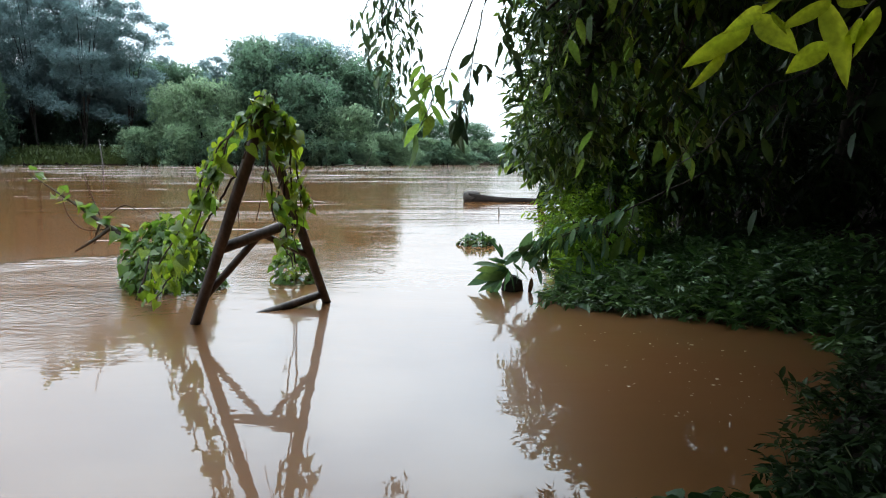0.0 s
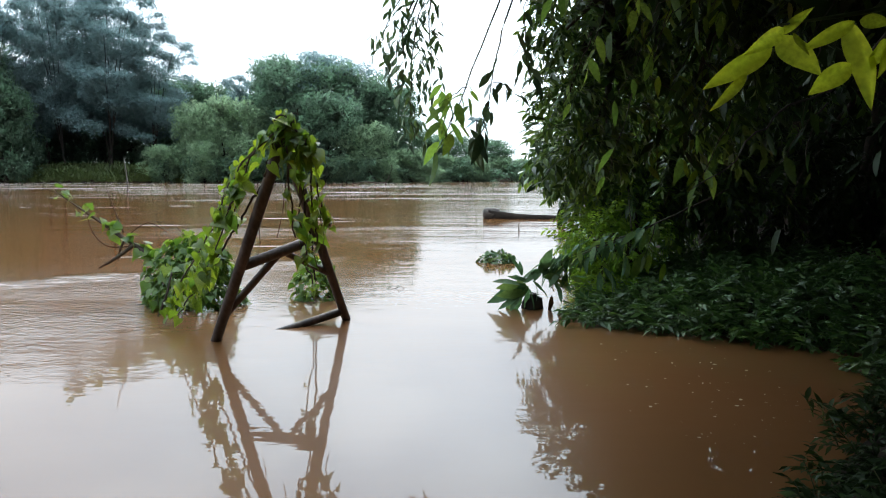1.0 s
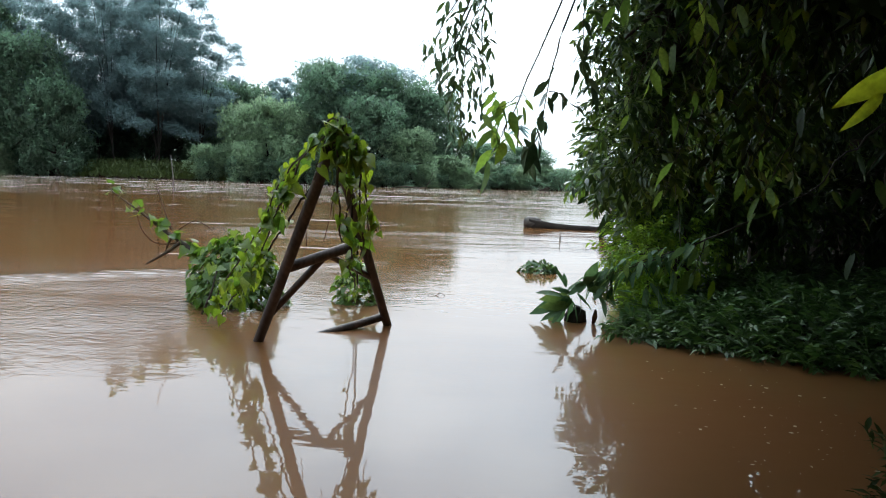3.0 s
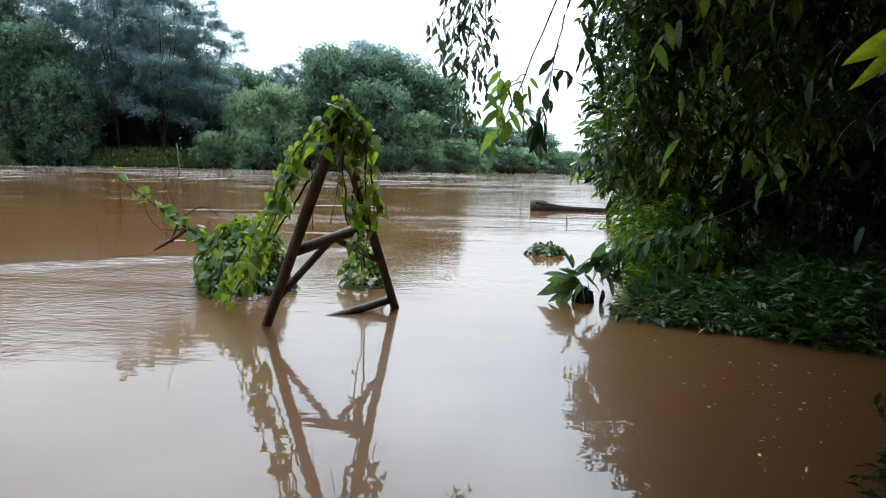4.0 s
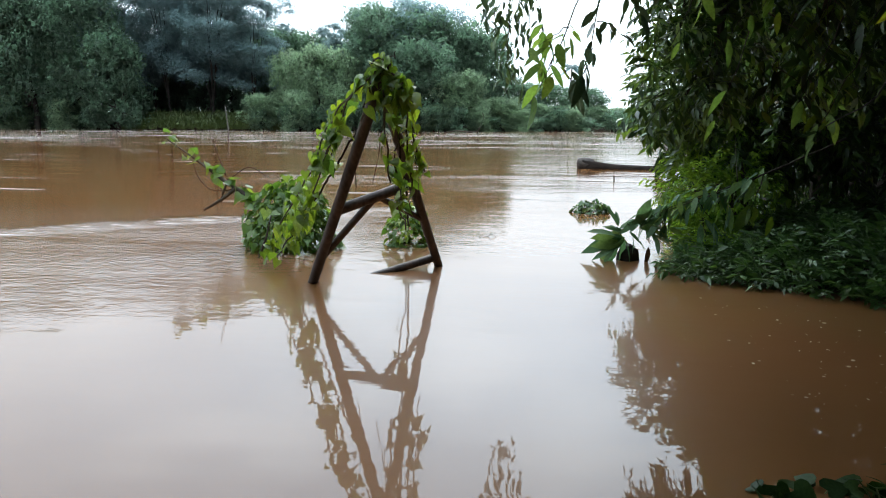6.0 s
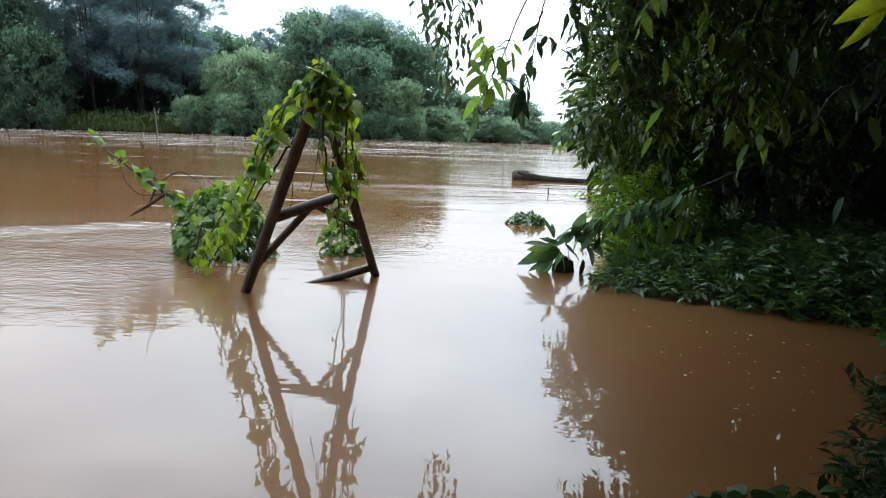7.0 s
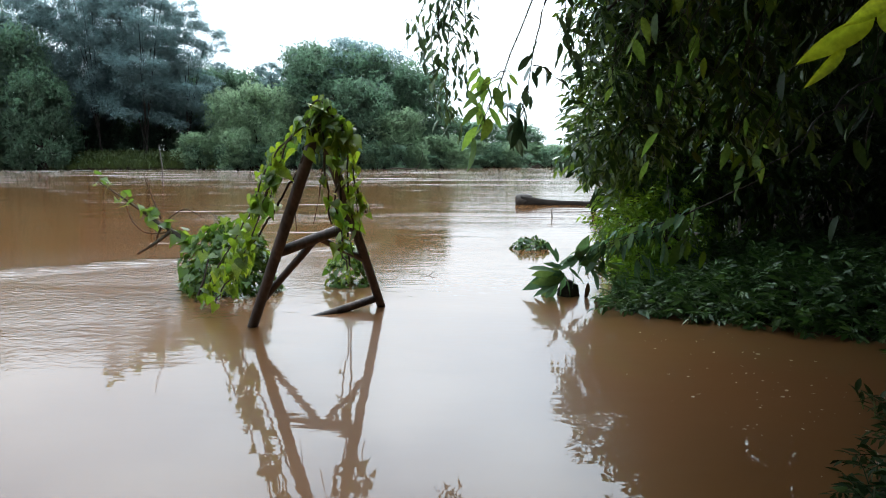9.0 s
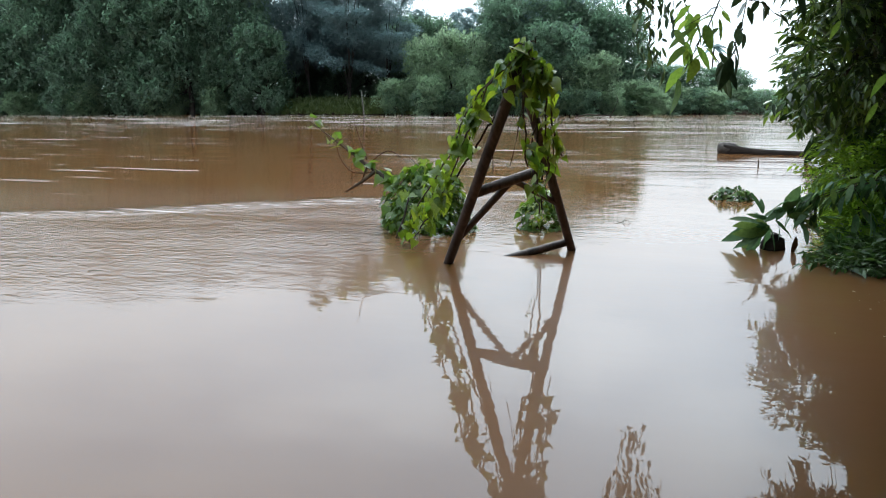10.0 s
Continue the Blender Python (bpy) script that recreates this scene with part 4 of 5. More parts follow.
def mound(name, label, at, radii, num, singles, size, seed, mesh_set, tpl, mat):
    """A heap of creeper leaves that stands in the water."""
    rng = random.Random(seed)
    root = thing(name, at, label, "bush")
    poses = []
    for _ in range(num):
        d = on_ball(rng)
        d.z = abs(d.z) * 1.0 - 0.12
        k = 1 - 0.3 * rng.random() ** 2
        b = 1 + 0.25 * noise.noise(d * 2.2 + Vector(at))
        p = Vector((d.x * radii[0], d.y * radii[1], d.z * radii[2])) * k * b
        dirn = Vector((d.x, d.y, -rng.uniform(-0.1, 1.0))) + Vector((rng.uniform(-0.5, 0.5), rng.uniform(-0.5, 0.5), 0))
        poses.append((p.y - 0.6 * p.z, turn(p, dirn, rng.uniform(-0.6, 0.6), size * rng.uniform(0.6, 1.25))))
    poses.sort(key=lambda q: q[0])
    for _, m in poses[:singles]:
        leaf_ob(mesh_set, m, root, rng)
    part("foliage", scattered("foliage", tpl, [(rng.randrange(len(tpl)), m) for _, m in poses[singles:]], mat), root)
    return root


TPL_HEART = [heart(1.0, dp, fd) for dp, fd in ((0.15, 0.2), (0.4, 0.3), (0.3, 0.5))]
mound("creeper_bush", "dense bright green creeper bush heaped in the water", (-2.91, 8.2, 0.02), (0.52, 0.44, 0.80), 1250, 220, 0.082, 6, VINE_MESHES, TPL_HEART, M_VINE_J)
mound("creeper_bush", "small green creeper clump at the water behind the frame", (-1.68, 8.6, 0.0), (0.24, 0.22, 0.52), 260, 90, 0.085, 8, VINE_MESHES, TPL_HEART, M_VINE_J)


def dead_branch():
    rng = random.Random(14)
    root = thing("fallen_branch", (-3.3, 8.25, 0.2), "dark bare branch with a few vine leaves over the water", "branch")
    o = root.location
    main = [Vector(p) - o for p in ((-2.9, 8.2, 0.15), (-3.3, 8.3, 0.43), (-3.47, 8.32, 0.55), (-3.78, 8.45, 0.70), (-4.15, 8.6, 0.90), (-4.66, 8.75, 1.19))]
    part("limb", tube(main, [0.042, 0.036, 0.030, 0.022, 0.014, 0.004], 8, True, 0.12, rng), root, "", M_TWIG)
    for pts, rad in ((((-3.60, 8.35, 0.62), (-3.75, 8.3, 0.5), (-3.94, 8.25, 0.38)), (0.024, 0.02, 0.012)), (((-3.72, 8.4, 0.68), (-3.78, 8.4, 0.55), (-3.80, 8.4, 0.44)), (0.014, 0.012, 0.006)),
                     (((-3.62, 8.45, 0.62), (-3.78, 8.45, 0.585), (-3.95, 8.45, 0.60), (-4.08, 8.48, 0.70), (-4.14, 8.5, 0.80), (-4.17, 8.5, 0.92)), (0.008, 0.008, 0.007, 0.006, 0.005, 0.004)), (((-3.75, 8.45, 0.74), (-3.85, 8.5, 0.95), (-3.95, 8.5, 1.25)), (0.008, 0.006, 0.003)),
                     (((-3.7, 8.45, 0.72), (-3.5, 8.5, 0.85), (-3.3, 8.5, 0.75)), (0.008, 0.006, 0.004))):
        part("twig", tube(*eased([Vector(p) - o for p in pts], rad), 6), root, "", M_TWIG)
    for i in range(44):
        t = 1.2 + rng.random() * 3.75
        p = main[int(t)].lerp(main[int(t) + 1], t % 1) + Vector((rng.uniform(-0.05, 0.05), rng.uniform(-0.05, 0.05), rng.uniform(-0.03, 0.1)))
        leaf_ob(VINE_MESHES, turn(p, (rng.uniform(-1, 1), rng.uniform(-1, 0.3), rng.uniform(-0.8, 0.7)), rng.uniform(-0.9, 0.9), rng.uniform(0.09, 0.14)), root, rng)


dead_branch()
s2 = thing("stick", (-3.02, 7.55, 0), "brown stick slanting out of the water by the bush", "stick")
part("shaft", tube([(-0.06, 0, -0.1), (0.0, 0, 0.02), (0.06, 0.05, 0.2), (0.10, 0.1, 0.42)], [0.014, 0.014, 0.012, 0.009], 6), s2, "", M_TWIG)
for i in range(7):
    q = random.Random(i)
    leaf_ob(VINE_MESHES, turn(Vector((q.uniform(-0.16, 0.1), q.uniform(-0.05, 0.15), 0.05 + 0.07 * i)), (q.uniform(-1, 1), -0.6, -0.8), q.uniform(-0.8, 0.8), 0.11), s2, q)


s3 = thing("stick", (-5.6, 15.0, 0), "thin pale bent twig rising from the current", "stick")
part("shaft", tube([(0.30, 0, -0.15), (0.18, 0, 0.06), (0.0, 0, 0.17), (-0.16, 0, 0.34)], [0.011, 0.010, 0.009, 0.006], 6), s3, "", M_POLE)


WEED_MESHES = [mesh_of("weed_leaf", *heart(1.0, dp, fd), M_SPRIG) for dp, fd in ((0.15, 0.2), (0.4, 0.3), (0.1, 0.05))]


def floating_clump():
    rng = random.Random(31)
    root = mound("floating_weed", "clump of green water weed floating in the river", (0.48, 11.95, 0.0), (0.27, 0.22, 0.22), 190, 80, 0.078, 33, WEED_MESHES, TPL_HEART, M_WEED)
    return root


floating_clump()
tw = thing("floating_twig", (-0.88, 9.3, 0), "thin curled twigs breaking the water surface", "twig")
for k, pts in enumerate((((-0.10, 0, -0.02), (-0.06, 0, 0.02), (-0.01, 0, 0.005), (0.01, 0, -0.02)), ((0.01, 0.02, -0.01), (0.05, 0, 0.03), (0.10, 0, 0.025), (0.13, 0, -0.01)), ((0.0, 0, 0.0), (0.04, 0.0, 0.01), (0.06, 0, 0.05)))):
    part("twig", tube(pts, 0.0028, 4), tw, "", M_TWIG)

# ---- near bank ----
def lance_templates(seed, leaves, length, leaf, hang, num=5, blade=blade8):
    rng = random.Random(seed)
    return [spray(rng, leaves, length, leaf, hang, blade) for _ in range(num)]


TPL_BANK = lance_templates(51, 9, 0.38, (0.15, 0.36), 0.4, 6)
TPL_BANK4 = lance_templates(51, 9, 0.38, (0.15, 0.36), 0.4, 6, blade4)
TPL_ROOF = lance_templates(54, 9, 0.38, (0.16, 0.42), 0.4, 6, blade4)
TPL_LOW = lance_templates(52, 7, 0.26, (0.12, 0.33), 0.3, 5, blade4)
TPL_FINE = lance_templates(53, 9, 0.40, (0.12, 0.36), 0.5)


def leafy(name, label, at, clumps, tpl, mat, seed, size=1.0, droop=0.45, inner=0.5, trunk=None, limbs=0, category="shrub"):
    rng = random.Random(seed)
    root = thing(name, at, label, category)
    o = Vector(at)
    if trunk:
        part("trunk", tube([Vector(p) - o for p in trunk[0]], trunk[1], 9, True, 0.1, rng), root, "", M_TWIG)
        foot = Vector(trunk[0][-1]) - o
        for c, _, _ in clumps[:limbs]:
            part("limb", tube(bend(foot, Vector(c) - o, 5, -0.15, 0.12, rng), [0.07, 0.055, 0.04, 0.03, 0.02, 0.01], 6, False), root, "", M_TWIG)
    part("crown", scattered("crown", tpl, [(k, Matrix.Translation(-o) @ m) for k, m in clump_poses(rng, clumps, len(tpl), size, droop, inner, 0.0)], mat), root)
    return root


leafy("bank_tree", "dark green tree leaning over the water from the bank", (3.4, 10.6, 0.3),
      [((1.47, 9.6, 1.72), (0.58, 0.7, 0.50), 360), ((2.22, 9.6, 2.38), (0.62, 0.8, 0.52), 310), ((2.95, 9.8, 3.15), (0.74, 0.8, 0.67), 310), ((2.0, 9.6, 1.25), (0.5, 0.5, 0.42), 220), ((2.6, 9.7, 1.4), (0.6, 0.5, 0.6), 200),
       ((3.3, 10.2, 4.2), (1.1, 1.2, 0.9), 170), ((3.1, 10.3, 2.4), (1.0, 0.9, 1.3), 400), ((4.2, 10.6, 3.2), (1.4, 1.0, 1.6), 270), ((3.3, 10.4, 1.1), (1.0, 0.7, 0.8), 210), ((3.9, 12.4, 3.6), (1.1, 1.2, 1.2), 200), ((4.2, 11.6, 5.2), (1.5, 1.4, 1.2), 240)],
      TPL_BANK, M_NEAR_DARK, 61, 0.84, 0.3, 0.55, (((3.4, 10.6, -0.1), (3.3, 10.5, 1.2), (3.0, 10.3, 2.4)), [0.2, 0.17, 0.13]), 8, "tree")

# split off from the leaning tree; shade is painted into its darker leaves
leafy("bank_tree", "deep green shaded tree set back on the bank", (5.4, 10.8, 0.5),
      # the last three clumps stand above the view, added to block the sun
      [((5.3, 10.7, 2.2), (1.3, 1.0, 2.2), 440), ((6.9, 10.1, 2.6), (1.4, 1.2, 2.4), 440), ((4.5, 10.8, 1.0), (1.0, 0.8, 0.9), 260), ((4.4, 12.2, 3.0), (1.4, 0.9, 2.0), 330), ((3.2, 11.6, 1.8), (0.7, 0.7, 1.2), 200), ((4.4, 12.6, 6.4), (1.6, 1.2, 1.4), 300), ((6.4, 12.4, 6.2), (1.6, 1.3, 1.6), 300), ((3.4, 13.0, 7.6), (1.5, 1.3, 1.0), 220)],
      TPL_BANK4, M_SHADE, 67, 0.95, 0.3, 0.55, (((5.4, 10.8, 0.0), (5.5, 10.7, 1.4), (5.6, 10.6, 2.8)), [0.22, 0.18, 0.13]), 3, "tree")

# crown added above the view, so that sun and bright sky miss the cove
leafy("bank_tree", "unseen tall crown added behind the bank trees to block sun", (5.6, 13.2, 0.6),
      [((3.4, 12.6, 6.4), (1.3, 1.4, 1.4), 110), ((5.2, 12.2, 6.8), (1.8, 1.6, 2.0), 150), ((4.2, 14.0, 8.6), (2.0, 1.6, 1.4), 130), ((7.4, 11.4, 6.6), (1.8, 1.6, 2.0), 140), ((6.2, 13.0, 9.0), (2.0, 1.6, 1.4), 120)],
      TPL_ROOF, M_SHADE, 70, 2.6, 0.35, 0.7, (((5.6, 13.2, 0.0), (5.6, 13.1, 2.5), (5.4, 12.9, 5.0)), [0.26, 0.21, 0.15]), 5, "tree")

# its high roof clumps are unseen, added to block the sky above the bank
leafy("overhanging_tree", "large dark tree with added unseen roof boughs over bank and water", (5.4, 6.6, 0.4),
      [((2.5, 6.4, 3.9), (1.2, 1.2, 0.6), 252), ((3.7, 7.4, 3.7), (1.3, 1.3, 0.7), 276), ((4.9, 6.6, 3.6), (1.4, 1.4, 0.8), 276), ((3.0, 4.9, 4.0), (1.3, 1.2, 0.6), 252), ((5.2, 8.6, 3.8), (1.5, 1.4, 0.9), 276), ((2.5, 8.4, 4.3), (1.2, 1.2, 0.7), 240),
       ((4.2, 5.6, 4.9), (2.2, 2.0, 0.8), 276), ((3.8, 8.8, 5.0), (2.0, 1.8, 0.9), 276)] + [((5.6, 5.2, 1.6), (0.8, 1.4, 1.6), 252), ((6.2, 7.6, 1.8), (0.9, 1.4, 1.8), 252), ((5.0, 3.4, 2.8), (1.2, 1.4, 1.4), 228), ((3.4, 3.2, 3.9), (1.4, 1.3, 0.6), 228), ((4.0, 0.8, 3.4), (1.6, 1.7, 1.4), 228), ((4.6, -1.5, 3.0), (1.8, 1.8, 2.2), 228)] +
       # lower roof clumps, also out of view, added to darken the cove
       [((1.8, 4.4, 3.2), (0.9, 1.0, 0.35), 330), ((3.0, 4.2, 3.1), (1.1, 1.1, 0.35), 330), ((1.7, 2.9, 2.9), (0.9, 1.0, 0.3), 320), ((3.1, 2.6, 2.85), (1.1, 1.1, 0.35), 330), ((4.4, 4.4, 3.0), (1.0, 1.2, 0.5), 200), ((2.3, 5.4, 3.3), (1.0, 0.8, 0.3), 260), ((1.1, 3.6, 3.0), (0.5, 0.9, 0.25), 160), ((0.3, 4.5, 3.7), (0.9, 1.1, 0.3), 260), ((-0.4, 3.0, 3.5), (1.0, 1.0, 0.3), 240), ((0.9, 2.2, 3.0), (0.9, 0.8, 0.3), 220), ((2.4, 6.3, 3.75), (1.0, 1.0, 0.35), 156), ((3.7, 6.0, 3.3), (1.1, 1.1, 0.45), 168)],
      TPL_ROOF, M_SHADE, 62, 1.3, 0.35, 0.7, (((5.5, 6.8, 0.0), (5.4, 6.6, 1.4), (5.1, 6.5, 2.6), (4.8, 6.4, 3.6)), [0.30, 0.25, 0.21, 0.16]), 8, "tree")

leafy("leafy_bough", "dense leafy bough hanging from the overhanging tree", (2.9, 6.1, 3.4),
      [((0.88, 6.0, 2.85), (0.40, 0.5, 0.40), 90), ((1.12, 6.0, 2.25), (0.34, 0.45, 0.45), 80), ((1.55, 6.0, 2.70), (0.50, 0.5, 0.60), 85), ((2.1, 6.2, 2.8), (0.60, 0.6, 0.70), 90), ((1.7, 6.3, 2.0), (0.40, 0.5, 0.45), 70)],
      TPL_BANK4, M_NEAR_DARK, 69, 0.85, 0.6, 0.8, (((3.9, 6.3, 3.7), (2.9, 6.1, 3.5), (2.0, 6.1, 3.1)), [0.06, 0.045, 0.03]), 5, "branch")

leafy("leafy_bough", "small-leaved bough of the bank tree drooping over the water", (1.9, 6.2, 3.0),
      [((0.66, 5.65, 1.95), (0.20, 0.30, 0.26), 80), ((0.74, 5.7, 1.55), (0.20, 0.30, 0.22), 80), ((0.62, 5.6, 2.35), (0.22, 0.30, 0.24), 60), ((0.95, 5.8, 1.75), (0.24, 0.30, 0.34), 90)],
      TPL_BANK4, M_NEAR_DARK, 72, 0.55, 0.4, 0.9, (((2.9, 6.2, 3.5), (1.9, 6.1, 3.1), (1.2, 5.9, 2.6)), [0.035, 0.025, 0.015]), 4, "branch")

# added out of view above the viewer, to keep sky light off the bank
leafy("unseen_canopy", "unseen added tree whose crown blocks sky over the near bank", (2.6, -1.6, 0.3),
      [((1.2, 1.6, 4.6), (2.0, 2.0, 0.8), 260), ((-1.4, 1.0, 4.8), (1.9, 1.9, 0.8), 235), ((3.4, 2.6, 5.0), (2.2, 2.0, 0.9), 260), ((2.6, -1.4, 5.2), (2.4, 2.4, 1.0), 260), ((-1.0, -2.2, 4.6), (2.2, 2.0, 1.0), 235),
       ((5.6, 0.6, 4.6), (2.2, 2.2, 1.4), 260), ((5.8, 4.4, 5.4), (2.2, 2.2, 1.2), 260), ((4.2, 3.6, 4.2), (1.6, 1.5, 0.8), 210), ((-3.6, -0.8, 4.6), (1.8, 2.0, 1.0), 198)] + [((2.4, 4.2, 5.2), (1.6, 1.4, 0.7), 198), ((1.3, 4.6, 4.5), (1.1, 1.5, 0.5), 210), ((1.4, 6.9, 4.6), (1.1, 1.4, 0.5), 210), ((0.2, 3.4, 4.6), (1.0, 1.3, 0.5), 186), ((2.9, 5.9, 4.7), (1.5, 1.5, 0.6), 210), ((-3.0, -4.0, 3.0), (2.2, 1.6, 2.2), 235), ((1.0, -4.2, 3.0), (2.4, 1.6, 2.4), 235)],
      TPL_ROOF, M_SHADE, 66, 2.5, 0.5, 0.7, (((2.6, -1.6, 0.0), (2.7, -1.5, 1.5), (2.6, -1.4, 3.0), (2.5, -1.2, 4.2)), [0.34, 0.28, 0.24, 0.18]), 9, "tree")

# wood along the near bank, with added unseen trees round and behind the viewer
# those out of view only block the sky's light
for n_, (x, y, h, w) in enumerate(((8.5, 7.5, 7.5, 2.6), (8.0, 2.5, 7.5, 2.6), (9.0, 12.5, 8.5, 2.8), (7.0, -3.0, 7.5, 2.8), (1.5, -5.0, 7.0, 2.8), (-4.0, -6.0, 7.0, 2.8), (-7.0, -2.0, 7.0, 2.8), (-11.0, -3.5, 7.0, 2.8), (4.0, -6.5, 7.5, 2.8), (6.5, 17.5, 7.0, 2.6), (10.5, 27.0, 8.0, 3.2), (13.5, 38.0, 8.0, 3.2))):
    leafy("bank_tree", "dark green tree added to the wood along the bank", (x, y, shore(x, y)),
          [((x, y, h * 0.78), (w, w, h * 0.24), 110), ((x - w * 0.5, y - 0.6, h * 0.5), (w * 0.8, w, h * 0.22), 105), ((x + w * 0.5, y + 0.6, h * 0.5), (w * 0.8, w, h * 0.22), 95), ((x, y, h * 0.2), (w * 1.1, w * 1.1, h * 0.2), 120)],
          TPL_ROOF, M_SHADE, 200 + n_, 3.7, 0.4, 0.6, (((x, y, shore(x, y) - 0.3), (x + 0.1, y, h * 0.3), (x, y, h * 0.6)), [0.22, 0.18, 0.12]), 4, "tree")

leafy("bank_shrub", "light green small-leaved shrub at the water edge", (1.95, 9.0, 0.0),
      [((1.45, 9.0, 0.62), (0.28, 0.4, 0.34), 230), ((1.78, 8.9, 0.5), (0.30, 0.4, 0.35), 200), ((2.0, 9.2, 0.95), (0.30, 0.3, 0.3), 110), ((1.72, 9.9, 0.4), (0.35, 0.5, 0.3), 150), ((1.52, 8.6, 0.18), (0.30, 0.35, 0.2), 140)],
      TPL_FINE, M_SHRUB, 63, 0.6, 0.1, 0.7, (((1.95, 9.0, -0.3), (1.95, 9.0, 0.1), (1.9, 9.0, 0.3)), [0.03, 0.025, 0.02]), 6)

# its dark leaves carry the bank's shade in their colour
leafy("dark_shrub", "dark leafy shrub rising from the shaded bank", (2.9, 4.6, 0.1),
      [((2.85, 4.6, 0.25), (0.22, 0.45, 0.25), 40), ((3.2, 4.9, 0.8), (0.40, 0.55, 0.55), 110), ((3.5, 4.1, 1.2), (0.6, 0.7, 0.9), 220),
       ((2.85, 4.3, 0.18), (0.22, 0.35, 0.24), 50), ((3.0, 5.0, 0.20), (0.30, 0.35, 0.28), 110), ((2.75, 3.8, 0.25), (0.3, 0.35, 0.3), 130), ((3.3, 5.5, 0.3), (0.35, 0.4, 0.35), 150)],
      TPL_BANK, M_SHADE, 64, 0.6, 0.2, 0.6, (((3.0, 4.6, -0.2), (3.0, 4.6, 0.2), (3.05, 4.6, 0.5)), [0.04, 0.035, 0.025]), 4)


def carpet():
    """Low creeping plants over the bank edge."""
    rng = random.Random(65)
    root = thing("ground_cover", (2.4, 7.4, 0), "carpet of low glossy green plants spilling into the water", "plants", "", "stuff")
    poses = []
    while len(poses) < 4600:
        x, y = rng.uniform(1.0, 4.6), rng.uniform(5.6, 10.5)
        if x > 3.4 + rng.uniform(0.0, 1.2):
            continue
        z = shore(x, y)
        rim = z < 0.06
        if z < -0.30 or (z < -0.14 and rng.random() > 0.4) or (not rim and rng.random() > 0.75):
            continue
        h = max(z, 0.0) + (rng.uniform(0.0, 0.07) if rim else rng.uniform(0.0, 0.16) + 0.10 * noise.noise(Vector((x * 1.5, y * 1.5, 0))))
        poses.append((rng.randrange(5), turn(Vector((x, y, max(h, 0.01))), (rng.uniform(-1, 0.7), rng.uniform(-1, 0.6), rng.uniform(-0.15, 0.7)), rng.uniform(-0.5, 0.5), rng.uniform(0.5, 1.0))))
    part("foliage", scattered("ground_cover", TPL_LOW, [(k, Matrix.Translation((-2.4, -7.4, 0)) @ m) for k, m in poses], M_BANKLOW), root)


carpet()


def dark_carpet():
    """Low plants by the cove, with its deep shade put into the leaf colour."""
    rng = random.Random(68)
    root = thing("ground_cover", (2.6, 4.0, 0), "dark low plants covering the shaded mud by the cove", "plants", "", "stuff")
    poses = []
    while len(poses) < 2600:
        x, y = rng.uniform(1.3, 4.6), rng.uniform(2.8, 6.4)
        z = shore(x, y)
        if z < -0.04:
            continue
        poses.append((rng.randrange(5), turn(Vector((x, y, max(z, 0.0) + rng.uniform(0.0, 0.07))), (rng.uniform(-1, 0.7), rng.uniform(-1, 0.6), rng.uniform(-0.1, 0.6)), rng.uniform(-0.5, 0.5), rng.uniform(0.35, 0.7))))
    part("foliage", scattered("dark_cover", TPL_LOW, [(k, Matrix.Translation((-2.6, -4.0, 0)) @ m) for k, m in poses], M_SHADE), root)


dark_carpet()

HERB_MESHES = [mesh_of("herb_leaf", *heart(1.0, dp, fd), M_HERB) for dp, fd in ((0.2, 0.15), (0.5, 0.3), (0.35, 0.1))]


def herbs():
    rng = random.Random(71)
    for n_, (x, y) in enumerate(((1.12, 3.42), (1.32, 3.5), (1.5, 3.6), (1.7, 3.62), (1.3, 3.2), (1.65, 3.3), (1.95, 3.6), (1.1, 3.1), (2.2, 3.7), (2.0, 3.3), (1.5, 3.35), (1.85, 3.45), (2.35, 3.9), (2.1, 3.95))):
        y -= 0.18
        z = max(shore(x, y), -0.02)
        root = thing("bank_herb", (x, y, z), "low round-leaved green herb on the shaded bank edge", "plant", "herbs on the bank")
        for i in range(9):
            a = i * 2.4 + rng.uniform(-0.4, 0.4)
            tip = Vector((math.cos(a) * rng.uniform(0.04, 0.15), math.sin(a) * rng.uniform(0.04, 0.15), rng.uniform(0.02, 0.10)))
            part("stem", tube(bend((0, 0, -0.05), tip, 3, -0.01), 0.0035, 4, False), root, "", M_STEM)
            leaf_ob(HERB_MESHES, turn(tip, (math.cos(a), math.sin(a), rng.uniform(-0.5, 0.2)), rng.uniform(-0.4, 0.4), rng.uniform(0.04, 0.075)), root, rng)

    for x, y in ((0.70, 3.28), (0.79, 3.30), (0.90, 3.33), (1.10, 3.34), (1.22, 3.36)):
        root = thing("bank_herb", (x, y, -0.05), "broad-leaved dark green herb standing in the shallow water", "plant", "herbs on the bank")
        for i in range(7):
            a = i * 2.4 + rng.uniform(-0.4, 0.4)
            tip = Vector((math.cos(a) * rng.uniform(0.01, 0.06), math.sin(a) * rng.uniform(0.01, 0.06), rng.uniform(0.0, 0.085)))
            part("stem", tube(bend((0, 0, -0.05), tip, 3, -0.01), 0.0035, 4, False), root, "", M_STEM)
            leaf_ob(HERB_MESHES, turn(tip, (math.cos(a), math.sin(a), rng.uniform(-0.7, 0.6)), rng.uniform(-0.9, 0.9), rng.uniform(0.07, 0.12)), root, rng)


herbs()

# stump that stands in the water under the leaning sprig
sp = thing("stump", (0.66, 8.1, 0), "dark wet tree stump standing in the water", "stump")
